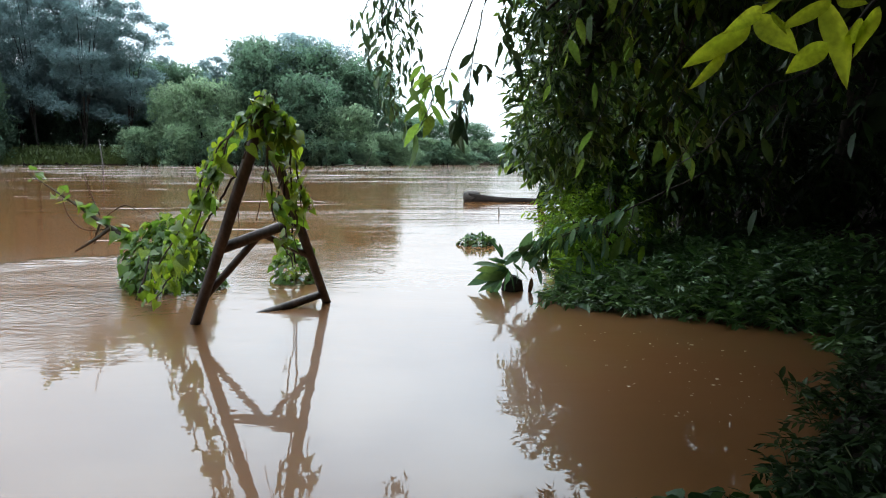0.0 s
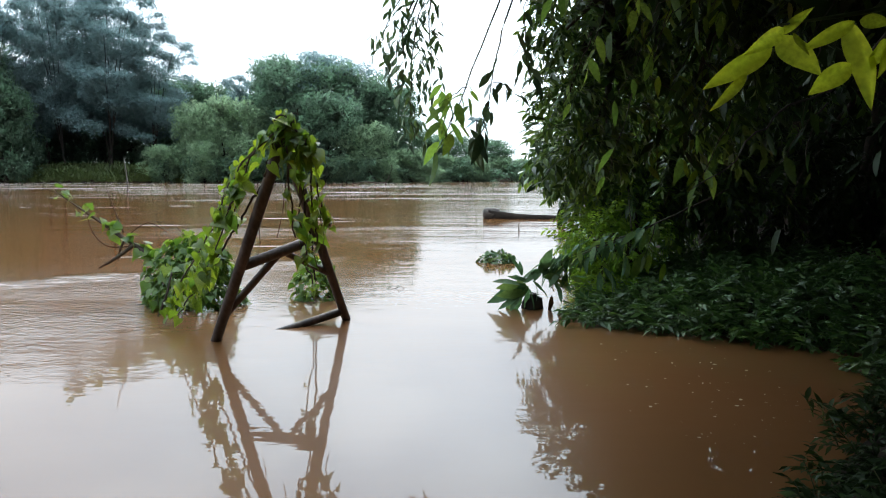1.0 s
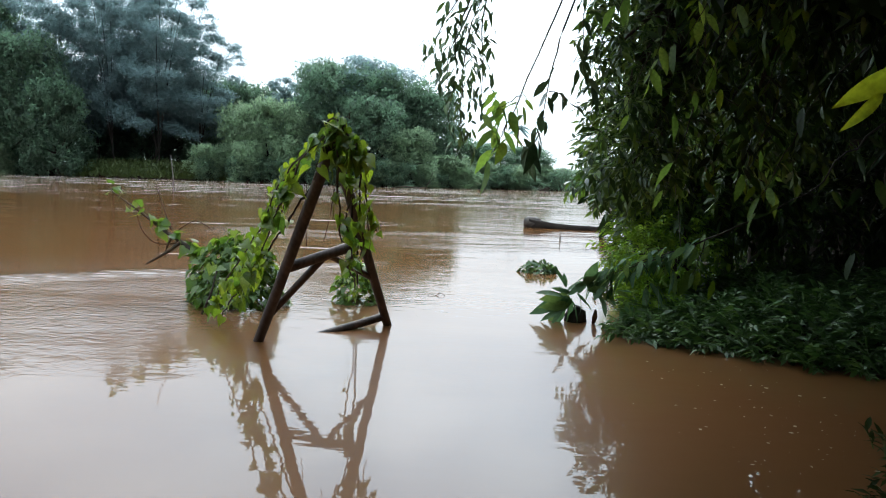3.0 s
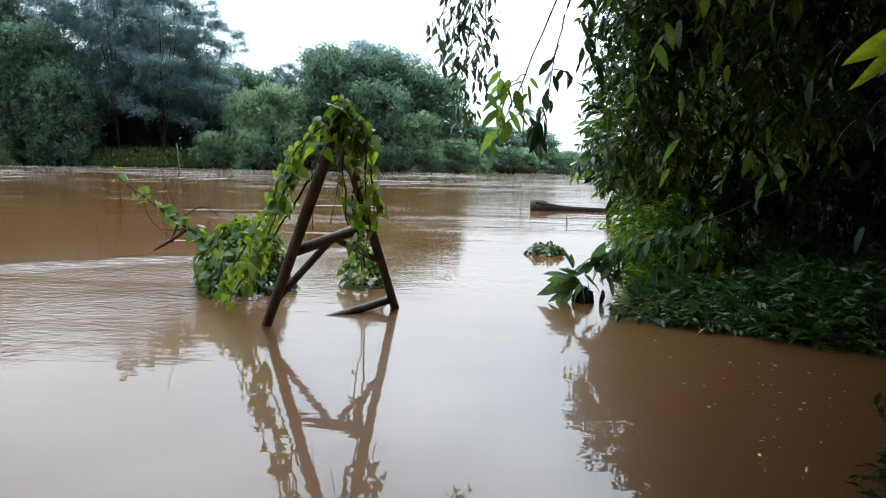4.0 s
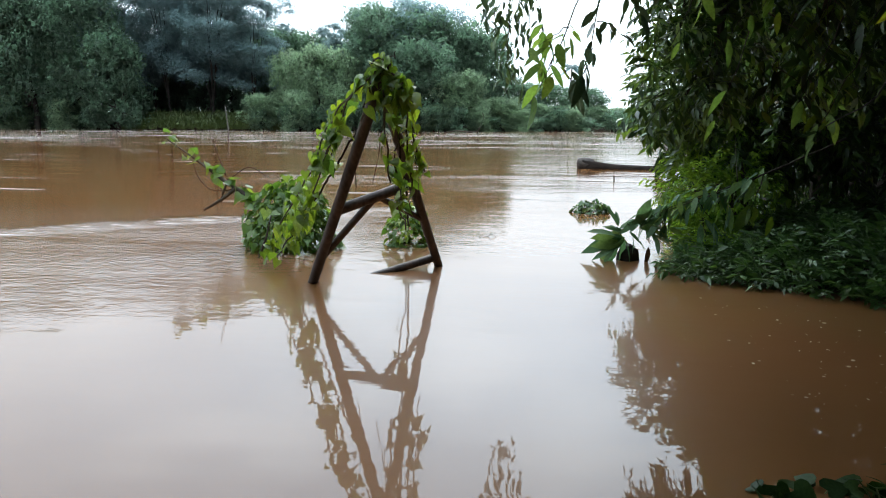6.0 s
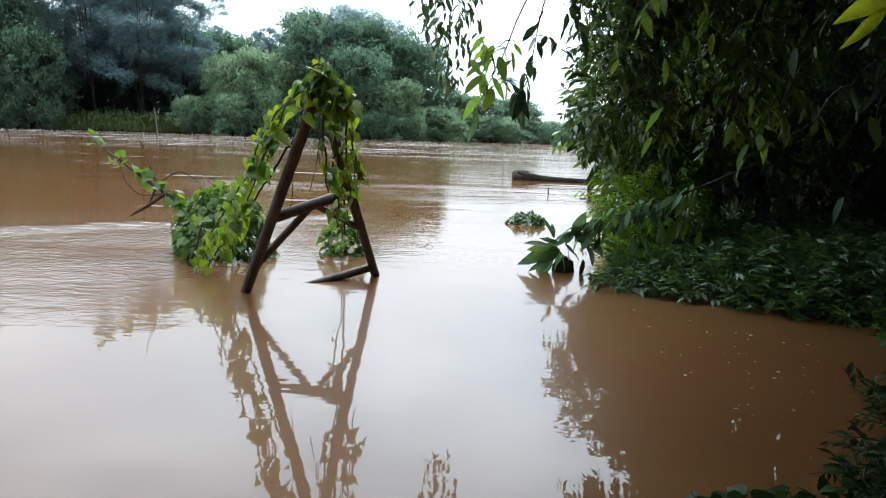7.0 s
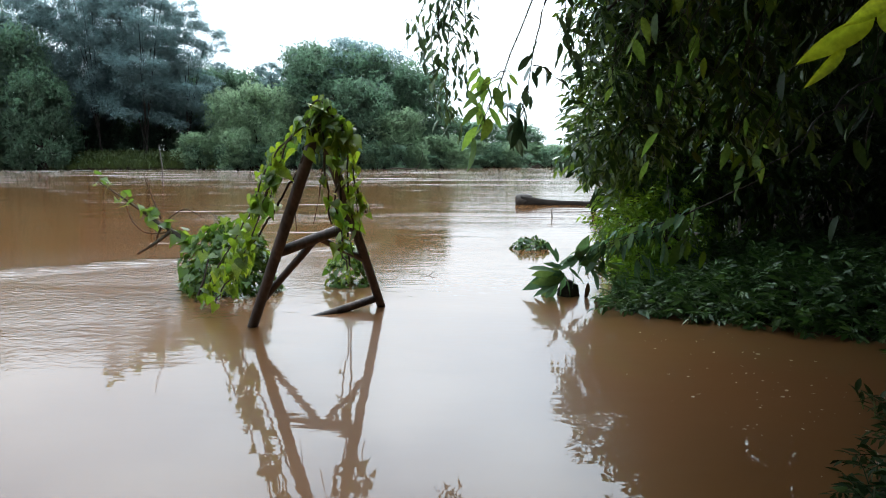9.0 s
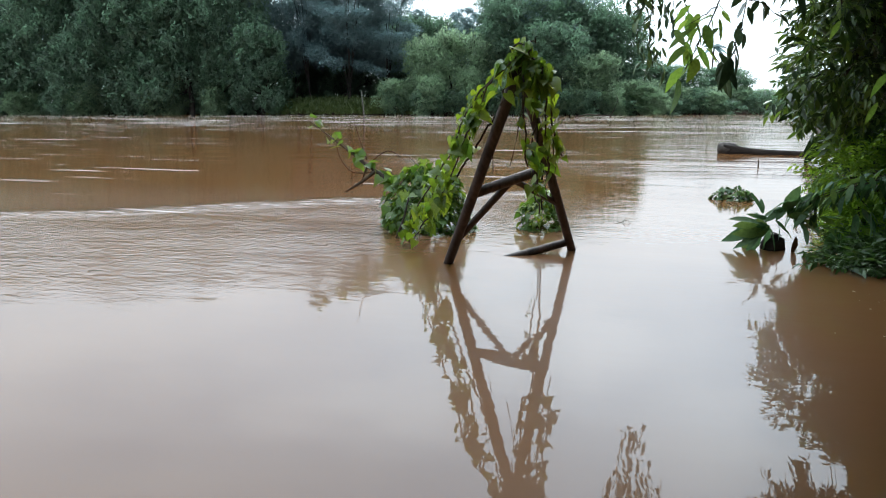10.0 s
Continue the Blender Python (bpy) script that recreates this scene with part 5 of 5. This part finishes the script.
part("wood", tube([(0, 0, -0.5), (0, 0, 0.0), (0.01, 0, 0.05), (0.02, 0, 0.12), (0.03, 0.0, 0.15)], [0.13, 0.12, 0.11, 0.09, 0.06], 13, True, 0.14, random.Random(5)), sp, "", M_BOAT)

SPRAY_MESHES = [mesh_of("lance_leaf", *lance(1.0, w, dp, fd, 0.15), M_SPRAY) for w, dp, fd in ((0.26, 0.2, 0.3), (0.30, 0.45, 0.2), (0.22, 0.1, 0.45), (0.34, 0.3, 0.15), (0.28, -0.1, 0.3))]


BROAD_MESHES = [mesh_of("broad_leaf", *lance(1.0, w, dp, fd, 0.12), M_SPRIG) for w, dp, fd in ((0.36, 0.2, 0.2), (0.42, 0.35, 0.15), (0.32, 0.1, 0.3), (0.46, 0.25, 0.1))]
DARK_MESHES = [mesh_of("lance_leaf", *lance(1.0, w, dp, fd, 0.15), M_SPRAY_DARK) for w, dp, fd in ((0.32, 0.2, 0.3), (0.36, 0.45, 0.2), (0.28, 0.1, 0.4), (0.34, -0.1, 0.3))]


def branch_with_leaves(root, pts, rad, num, size, rng, spread=0.03, down=0.9, meshes=SPRAY_MESHES, start=0.2, fan=0.9, mat=None, lean=(0, 0, 0)):
    o = root.location
    P3 = [Vector(p) - o for p in pts]
    sm = []
    for a, b in zip(P3, P3[1:]):
        sm += bend(a, b, 3, 0, 0.01, rng)[:-1]
    sm.append(P3[-1])
    k = len(sm)
    br = part("branch", tube(sm, [rad * (1 - 0.75 * i / (k - 1)) for i in range(k)], 6), root, "", mat or M_TWIG)
    for i in range(num):
        t = (start + (1 - start) * (i + rng.random()) / num) * (k - 1.001)
        p = sm[int(t)].lerp(sm[int(t) + 1], t % 1) + Vector([rng.uniform(-1, 1) * spread for _ in range(3)])
        along = (sm[int(t) + 1] - sm[int(t)]).normalized()
        d = along * 0.6 + Vector(lean) + Vector((rng.uniform(-fan, fan), rng.uniform(-fan, fan), -rng.uniform(0.2, 1.2) * down))
        leaf_ob(meshes, turn(p, d, rng.uniform(-0.9, 0.9), size * rng.uniform(0.65, 1.25)), br, rng)
    return br


def hanging():
    rng = random.Random(81)
    # far dangling spray against the sky
    a = thing("hanging_bough", (-0.55, 7.1, 3.0), "dangling leafy bough of the bank tree against the sky", "branch", "hanging boughs")
    for pts, num in ((((0.2, 7.3, 3.9), (-0.25, 7.1, 3.3), (-0.45, 7.1, 2.75), (-0.52, 7.1, 2.3), (-0.52, 7.1, 1.9), (-0.48, 7.1, 1.68)), 52), (((0.2, 7.3, 3.9), (-0.5, 7.1, 3.1), (-0.74, 7.0, 2.6), (-0.80, 7.0, 2.42)), 22),
                     (((-0.25, 7.1, 3.3), (-0.36, 7.2, 2.8), (-0.34, 7.2, 2.45), (-0.36, 7.2, 2.05)), 26), (((-0.45, 7.1, 2.9), (-0.64, 7.1, 2.5), (-0.63, 7.1, 2.1)), 22), (((-0.45, 7.1, 3.0), (-0.58, 7.0, 2.6), (-0.55, 7.0, 2.3)), 16)):
        branch_with_leaves(a, pts, 0.009, int(num * 2.5), 0.108, rng, 0.10, 0.8, meshes=DARK_MESHES, fan=1.3)
    return a


hanging()


FRONT_MESHES = SPRAY_MESHES + [mesh_of("lance_leaf", *lance(1.0, w, dp, fd, 0.15), m_) for w, dp, fd, m_ in ((0.30, 0.3, 0.2, M_LIME), (0.26, 0.2, 0.3, M_LIME))]


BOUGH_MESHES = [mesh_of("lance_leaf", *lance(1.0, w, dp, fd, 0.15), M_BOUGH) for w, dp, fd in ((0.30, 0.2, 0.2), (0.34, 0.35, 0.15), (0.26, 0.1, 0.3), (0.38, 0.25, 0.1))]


def nearer_boughs():
    rng = random.Random(82)
    b = thing("hanging_bough", (0.4, 5.0, 2.5), "thin drooping twigs with green lance leaves against the sky", "branch", "hanging boughs")
    branch_with_leaves(b, ((0.45, 5.2, 3.1), (0.22, 5.1, 2.6), (0.105, 5.1, 2.31), (-0.06, 5.1, 1.885), (-0.14, 5.1, 1.70), (-0.2, 5.1, 1.58)), 0.0075, 13, 0.145, rng, 0.08, 0.6, start=0.55, fan=1.2, meshes=BOUGH_MESHES)
    branch_with_leaves(b, ((-0.04, 5.1, 1.92), (-0.12, 5.1, 1.88), (-0.22, 5.05, 1.80)), 0.004, 9, 0.15, rng, 0.06, 0.5, fan=1.2, meshes=BOUGH_MESHES)
    branch_with_leaves(b, ((-0.1, 5.1, 1.75), (-0.02, 5.1, 1.62), (0.02, 5.1, 1.52)), 0.004, 5, 0.16, rng, 0.03, 1.0, meshes=DARK_MESHES)
    branch_with_leaves(b, ((0.45, 5.2, 3.1), (0.188, 5.1, 2.313), (0.14, 5.1, 2.117), (0.092, 5.1, 1.82), (0.042, 5.1, 1.652)), 0.007, 12, 0.13, rng, 0.03, 0.9, start=0.5, meshes=DARK_MESHES)
    branch_with_leaves(b, ((0.12, 5.1, 1.95), (0.2, 5.1, 1.93), (0.28, 5.1, 1.86)), 0.003, 7, 0.10, rng, 0.03, 0.8, meshes=DARK_MESHES)
    branch_with_leaves(b, ((0.6, 5.2, 3.0), (0.30, 5.1, 2.4), (0.31, 5.1, 2.15), (0.33, 5.1, 1.95)), 0.005, 14, 0.12, rng, 0.06, 0.6, start=0.3, meshes=DARK_MESHES)
    branch_with_leaves(b, ((-0.10, 5.1, 1.80), (-0.16, 5.08, 1.66), (-0.20, 5.06, 1.56)), 0.004, 5, 0.20, rng, 0.06, 1.1, fan=0.5, meshes=BOUGH_MESHES)
    branch_with_leaves(b, ((0.10, 5.1, 1.80), (0.05, 5.08, 1.68), (0.0, 5.06, 1.58)), 0.004, 4, 0.17, rng, 0.06, 1.0, fan=0.8, meshes=DARK_MESHES)
    c = thing("hanging_bough", (1.0, 5.2, 2.5), "drooping leafy twigs of the overhanging tree", "branch", "hanging boughs")
    for i in range(8):
        x, y = 0.6 + 0.14 * i + rng.uniform(-0.1, 0.1), 5.2 + rng.uniform(-0.5, 1.2)
        zl = rng.uniform(1.4, 2.2) if i < 4 else rng.uniform(1.1, 2.2)
        top = Vector((x + rng.uniform(-0.1, 0.9), y + rng.uniform(0.0, 0.6), 3.3))
        knee = Vector((x + rng.uniform(-0.05, 0.35), y, zl + rng.uniform(0.4, 0.8)))
        branch_with_leaves(c, (top, top.lerp(knee, 0.5) + Vector((0.1, 0, 0.15)), knee, (x, y - 0.05, zl)), 0.006, 9, 0.125, rng, 0.10, 0.5, start=0.45, fan=1.4, meshes=FRONT_MESHES)
        for q in range(2):
            a_ = knee.lerp(Vector((x, y, zl)), rng.random())
            e_ = a_ + Vector((rng.uniform(-0.35, 0.35), rng.uniform(-0.2, 0.2), -rng.uniform(0.1, 0.35)))
            branch_with_leaves(c, (a_, a_.lerp(e_, 0.5) + Vector((0, 0, 0.05)), e_), 0.004, 9, 0.13, rng, 0.08, 0.6, fan=1.3, meshes=FRONT_MESHES)
    # twigs with young leaves; light coming through is put into their brighter green
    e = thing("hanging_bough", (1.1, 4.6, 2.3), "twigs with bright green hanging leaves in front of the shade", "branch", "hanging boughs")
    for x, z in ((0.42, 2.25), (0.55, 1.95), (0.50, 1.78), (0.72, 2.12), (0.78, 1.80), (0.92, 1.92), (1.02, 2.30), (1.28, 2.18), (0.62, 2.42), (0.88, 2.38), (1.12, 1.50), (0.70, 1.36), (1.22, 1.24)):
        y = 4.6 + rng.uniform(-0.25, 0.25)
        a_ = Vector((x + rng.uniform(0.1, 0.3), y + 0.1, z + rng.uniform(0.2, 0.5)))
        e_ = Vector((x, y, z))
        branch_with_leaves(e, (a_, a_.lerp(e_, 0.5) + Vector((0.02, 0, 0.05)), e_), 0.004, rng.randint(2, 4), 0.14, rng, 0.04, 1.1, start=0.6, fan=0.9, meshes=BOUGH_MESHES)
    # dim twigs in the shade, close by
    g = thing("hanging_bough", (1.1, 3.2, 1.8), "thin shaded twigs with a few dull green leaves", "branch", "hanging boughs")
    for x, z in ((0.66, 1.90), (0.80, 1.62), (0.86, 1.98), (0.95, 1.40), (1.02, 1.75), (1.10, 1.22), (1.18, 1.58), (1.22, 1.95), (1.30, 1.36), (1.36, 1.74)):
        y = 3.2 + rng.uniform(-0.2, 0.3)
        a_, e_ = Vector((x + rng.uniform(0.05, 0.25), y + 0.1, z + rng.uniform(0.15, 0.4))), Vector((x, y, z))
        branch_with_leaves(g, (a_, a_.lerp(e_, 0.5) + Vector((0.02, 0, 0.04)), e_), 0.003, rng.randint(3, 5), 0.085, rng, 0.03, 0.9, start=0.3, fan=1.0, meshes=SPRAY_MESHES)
    return b


nearer_boughs()


SPRIG_TIP = [(0.593, 0.231, 0.143, 0.056, 0), (0.526, 0.260, 0.305, 0.245, 0), (0.584, 0.182, 0.305, 0.124, 0), (0.555, 0.163, 0.339, -0.061, 0), (0.526, 0.144, 0.312, 0.023, 0), (0.601, 0.279, 0.419, 0.357, 0), (0.554, 0.347, 0.524, 0.492, 0), (0.640, 0.356, 0.735, 0.414, 0), (0.716, 0.376, 0.882, 0.559, 0), (0.755, 0.356, 0.906, 0.472, 0), (0.774, 0.327, 0.983, 0.425, 0), (0.621, 0.221, 0.594, 0.006, 0), (0.698, 0.260, 0.723, 0.075, 0), (0.603, 0.240, 0.468, 0.279, 0), (0.659, 0.299, 0.776, 0.211, 0), (0.621, 0.240, 0.507, 0.104, 0), (0.601, 0.308, 0.477, 0.347, 0)]
SPRIG_ALONG = [(0.909, 0.260, 0.979, 0.089, 0), (0.965, 0.347, 1.065, 0.153, 0), (1.043, 0.337, 1.187, 0.289, 0), (1.188, 0.231, 1.087, -0.032, 0), (1.217, 0.202, 1.154, -0.042, 0), (1.276, 0.162, 1.284, -0.091, 0), (1.328, 0.396, 1.343, 0.124, 0), (1.443, 0.414, 1.477, 0.162, 0), (1.385, 0.434, 1.533, 0.240, 0), (1.097, 0.472, 1.195, 0.578, 0), (0.899, 0.308, 1.044, 0.260, 0), (1.003, 0.376, 0.947, 0.221, 0), (1.822, 0.587, 1.647, 0.327, 1), (1.842, 0.569, 1.817, 0.385, 1), (1.978, 0.491, 1.925, 0.283, 1), (1.593, 0.569, 1.619, 0.298, 0), (1.785, 0.549, 1.771, 0.356, 0)]
SPRIG_MESHES = [mesh_of("lance_leaf", *lance(1.0, w, dp, fd, 0.12), M_SPRIG) for w, dp, fd in ((0.30, 0.15, 0.2), (0.34, 0.25, 0.15), (0.26, 0.1, 0.3), (0.38, 0.2, 0.1))]
LIME_LANCE = [mesh_of("lance_leaf", *lance(1.0, w, dp, fd, 0.12), M_LIME) for w, dp, fd in ((0.34, 0.15, 0.2), (0.40, 0.25, 0.15))]


def leaning_sprig():
    rng = random.Random(83)
    s = thing("leaning_branch", (1.8, 8.0, 0.7), "low leaning branch with large drooping green leaves over the water", "branch")
    o = s.location
    stem = branch_with_leaves(s, ((2.685, 8.25, 1.225), (2.081, 8.07, 0.958), (1.605, 8.01, 0.737), (1.291, 8.01, 0.632), (0.966, 8.01, 0.493), (0.734, 8.01, 0.423)), 0.011, 70, 0.19, rng, 0.07, 0.8, start=0.25, fan=0.9, meshes=SPRIG_MESHES + BROAD_MESHES)
    for a, b in (((1.663, 8.01, 0.760), (1.640, 8.13, 1.225)), ((1.291, 8.01, 0.632), (1.431, 7.96, 0.447)), ((1.895, 8.04, 0.876), (1.756, 7.90, 0.540)), ((0.943, 8.01, 0.493), (1.036, 7.97, 0.307))):
        part("branch", tube(bend(Vector(a) - o, Vector(b) - o, 4, 0.02, 0.008, rng), [0.006, 0.005, 0.004, 0.003, 0.002], 5), s, "", M_TWIG)
    branch_with_leaves(s, ((1.72, 8.02, 0.80), (1.30, 7.98, 0.66), (1.00, 7.98, 0.53), (0.86, 7.97, 0.46)), 0.006, 46, 0.17, rng, 0.08, 0.9, start=0.05, fan=0.8, meshes=SPRIG_MESHES)
    # each leaf: foot (x, z), tip (x, z), and the shape of the blade
    for x0, z0, x1, z1, k in SPRIG_TIP + SPRIG_ALONG:
        p = Vector((x0, 8.0 + rng.uniform(-0.05, 0.05), z0))
        q = Vector((x1, p.y - rng.uniform(-0.04, 0.10), z1))
        meshes = SPRIG_MESHES if k == 0 else LIME_LANCE
        leaf_ob(meshes, turn(p - o, q - p, rng.uniform(-1.55, -0.7), (q - p).length * rng.uniform(0.85, 1.08)), stem, rng)
        if k == 0:                                   # its fellow on the other side of the shoot
            q2 = q + Vector((rng.uniform(-0.10, 0.14), rng.uniform(-0.15, 0.06), rng.uniform(-0.06, 0.14)))
            leaf_ob(meshes, turn(p - o, q2 - p, rng.uniform(-1.4, -0.3), (q2 - p).length * 0.9), stem, rng)
    dry = part("dry_leaf", mesh_of("dry_leaf", *lance(0.2, 0.3, 0.2, 0.3), M_DRY), s, "brown dead leaf")
    dry.matrix_basis = turn(Vector((0.850, 7.96, 0.156)) - s.location, (-0.05, 0, -1), 1.2)


leaning_sprig()

def soft_leaf(width, droop, curl):
    """A long smooth leaf along +x with a sunk midrib, wavy edges and a drawn-out tip."""
    V, Fc, n_ = [], [], 13
    for i in range(n_):
        u = i / (n_ - 1)
        h = width * 0.5 * (math.sin(math.pi * u ** 0.78) ** 0.85) * (1 - 0.25 * u) * 1.12 if 0 < i < n_ - 1 else 0.004 * (1 - u)
        z = -droop * u * u + 0.03 * math.sin(5 * u + curl)
        y0 = 0.05 * math.sin(2.6 * u + curl)
        for k in (-1.0, -0.5, 0.0, 0.5, 1.0):
            V.append((u, y0 + k * h, z + 0.30 * abs(k) * h - (0.012 if k == 0 else 0.0) + 0.10 * h * math.sin(9 * u + 3 * k + curl) * abs(k)))
    for i in range(n_ - 1):
        for k in range(4):
            a = 5 * i + k
            Fc.append((a, a + 5, a + 6, a + 1))
    return V, Fc


# foot (x, z), tip (x, z) and breadth of each leaf of the twig
NEAR_LEAVES = [(0.319, 1.590, 0.269, 1.556, 0.3), (0.306, 1.569, 0.230, 1.512, 0.27), (0.278, 1.534, 0.235, 1.490, 0.22), (0.320, 1.584, 0.356, 1.611, 0.28), (0.320, 1.583, 0.366, 1.530, 0.46), (0.404, 1.599, 0.345, 1.559, 0.26), (0.406, 1.601, 0.422, 1.488, 0.28), (0.403, 1.547, 0.355, 1.505, 0.42), (0.417, 1.600, 0.449, 1.591, 0.5), (0.447, 1.577, 0.421, 1.536, 0.4), (0.463, 1.591, 0.438, 1.526, 0.3), (0.335, 1.584, 0.350, 1.554, 0.22)]


def near_leaves():
    rng = random.Random(91)
    s = thing("near_branch", (0.40, 1.48, 1.6), "bright yellow-green young leaves on a twig close by", "branch")
    o = s.location
    tw_ = part("branch", tube([Vector(p) - o for p in ((0.75, 1.58, 1.74), (0.50, 1.50, 1.625), (0.41, 1.48, 1.607), (0.315, 1.48, 1.593))], [0.005, 0.004, 0.003, 0.0015], 6), s, "", M_STEM)
    for bx, bz, tx, tz, wide in NEAR_LEAVES:
        p, q = Vector((bx, 1.48 + rng.uniform(-0.006, 0.006), bz)), Vector((tx, 1.47 + rng.uniform(-0.02, 0.015), tz))
        d = q - p
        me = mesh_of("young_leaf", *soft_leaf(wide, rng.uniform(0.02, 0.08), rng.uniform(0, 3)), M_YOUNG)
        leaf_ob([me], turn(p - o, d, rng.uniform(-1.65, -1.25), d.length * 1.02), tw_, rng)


near_leaves()


def long_twig():
    """A bare curving twig with a few leaves, between the near leaves and the dark bank."""
    rng = random.Random(92)
    s = thing("long_twig", (0.6, 2.4, 1.5), "thin curving grey twig with small yellowish leaves", "branch")
    branch_with_leaves(s, ((1.1, 2.4, 1.9), (0.927, 2.4, 1.704), (0.848, 2.4, 1.628), (0.794, 2.4, 1.594), (0.711, 2.4, 1.559), (0.657, 2.4, 1.511), (0.577, 2.4, 1.412), (0.493, 2.4, 1.362)), 0.0046, 0, 0.06, rng, mat=M_POLE)
    for x, z, dx, dz, ln in ((0.68, 1.51, 0.02, -0.05, 0.06), (0.70, 1.55, 0.05, -0.05, 0.05), (0.60, 1.41, -0.02, -0.06, 0.05), (0.63, 1.42, 0.03, -0.06, 0.05), (0.49, 1.36, -0.06, -0.02, 0.045), (0.49, 1.36, 0.02, 0.03, 0.035), (0.73, 1.45, 0.04, -0.1, 0.075)):
        leaf_ob(SPRAY_MESHES, turn(Vector((x, 2.4, z)) - s.location, (dx, -0.01, dz), rng.uniform(-1.4, -0.6), ln), s, rng)


long_twig()


def water_tuft(x, y, label, num, h, mat, seed):
    rng = random.Random(seed)
    root = thing("water_plant", (x, y, 0), label, "plant")
    for i in range(num):
        a = rng.uniform(0, 6.28)
        base = Vector((math.cos(a), math.sin(a), 0)) * rng.uniform(0.02, 0.14)
        tip = base + Vector((rng.uniform(-0.12, 0.12), rng.uniform(-0.1, 0.1), h * rng.uniform(0.6, 1.15)))
        stem = part("stem", tube(bend(base - Vector((0, 0, 0.06)), tip, 3, 0, 0.02, rng), [0.006, 0.005, 0.004, 0.002], 4, False), root, "", M_STEM)
        for k in range(5):
            p = base.lerp(tip, 0.3 + 0.16 * k)
            leaf_ob([mat[k % len(mat)]], turn(p, (rng.uniform(-1, 1), rng.uniform(-1, 0.6), rng.uniform(0.0, 1.0)), rng.uniform(-0.6, 0.6), rng.uniform(0.07, 0.12)), stem, rng)


water_tuft(1.33, 10.7, "thin green seedlings standing in the shallow water", 9, 0.22, SPRAY_MESHES, 101)
water_tuft(1.60, 10.9, "small dark-leaved plant standing in the shallow water", 6, 0.5, DARK_MESHES, 102)


# seedlings in the darkened leaf colour that stands for the cove's shade
water_tuft(1.98, 4.6, "small dark seedlings in the shaded shallow water", 6, 0.10, [mesh_of("lance_leaf", *lance(1.0, 0.3, 0.35, 0.3, 0.15), M_SHADE)], 104)


def cove_litter_glints():
    rng = random.Random(111)
    for i in range(120):
        x, y = rng.gauss(1.6, 0.4), rng.gauss(5.1, 0.9)
        if shore(x, y) > -0.1:
            continue
        # three in four are pale pieces painted as sky glints, the rest dry leaves
        ob = new("litter_glint", LITTER_GLINT_MESHES[int(rng.random() < 0.75)])
        tagged(ob, "painted pale sky glint among small leaf scraps on brown water", "leaf", "floating leaves")
        ob.matrix_basis = turn(Vector((x, y, 0.004)), (math.cos(i * 2.4), math.sin(i * 2.4), 0), rng.uniform(-0.3, 0.3), 0.008 + 0.026 * rng.random() ** 2)


LITTER_GLINT_MESHES = [mesh_of("litter_glint", *lance(1.0, w, 0.02, 0.03), m_) for w, m_ in ((0.4, M_DRY), (0.6, M_GLINT_SCRAP))]
cove_litter_glints()
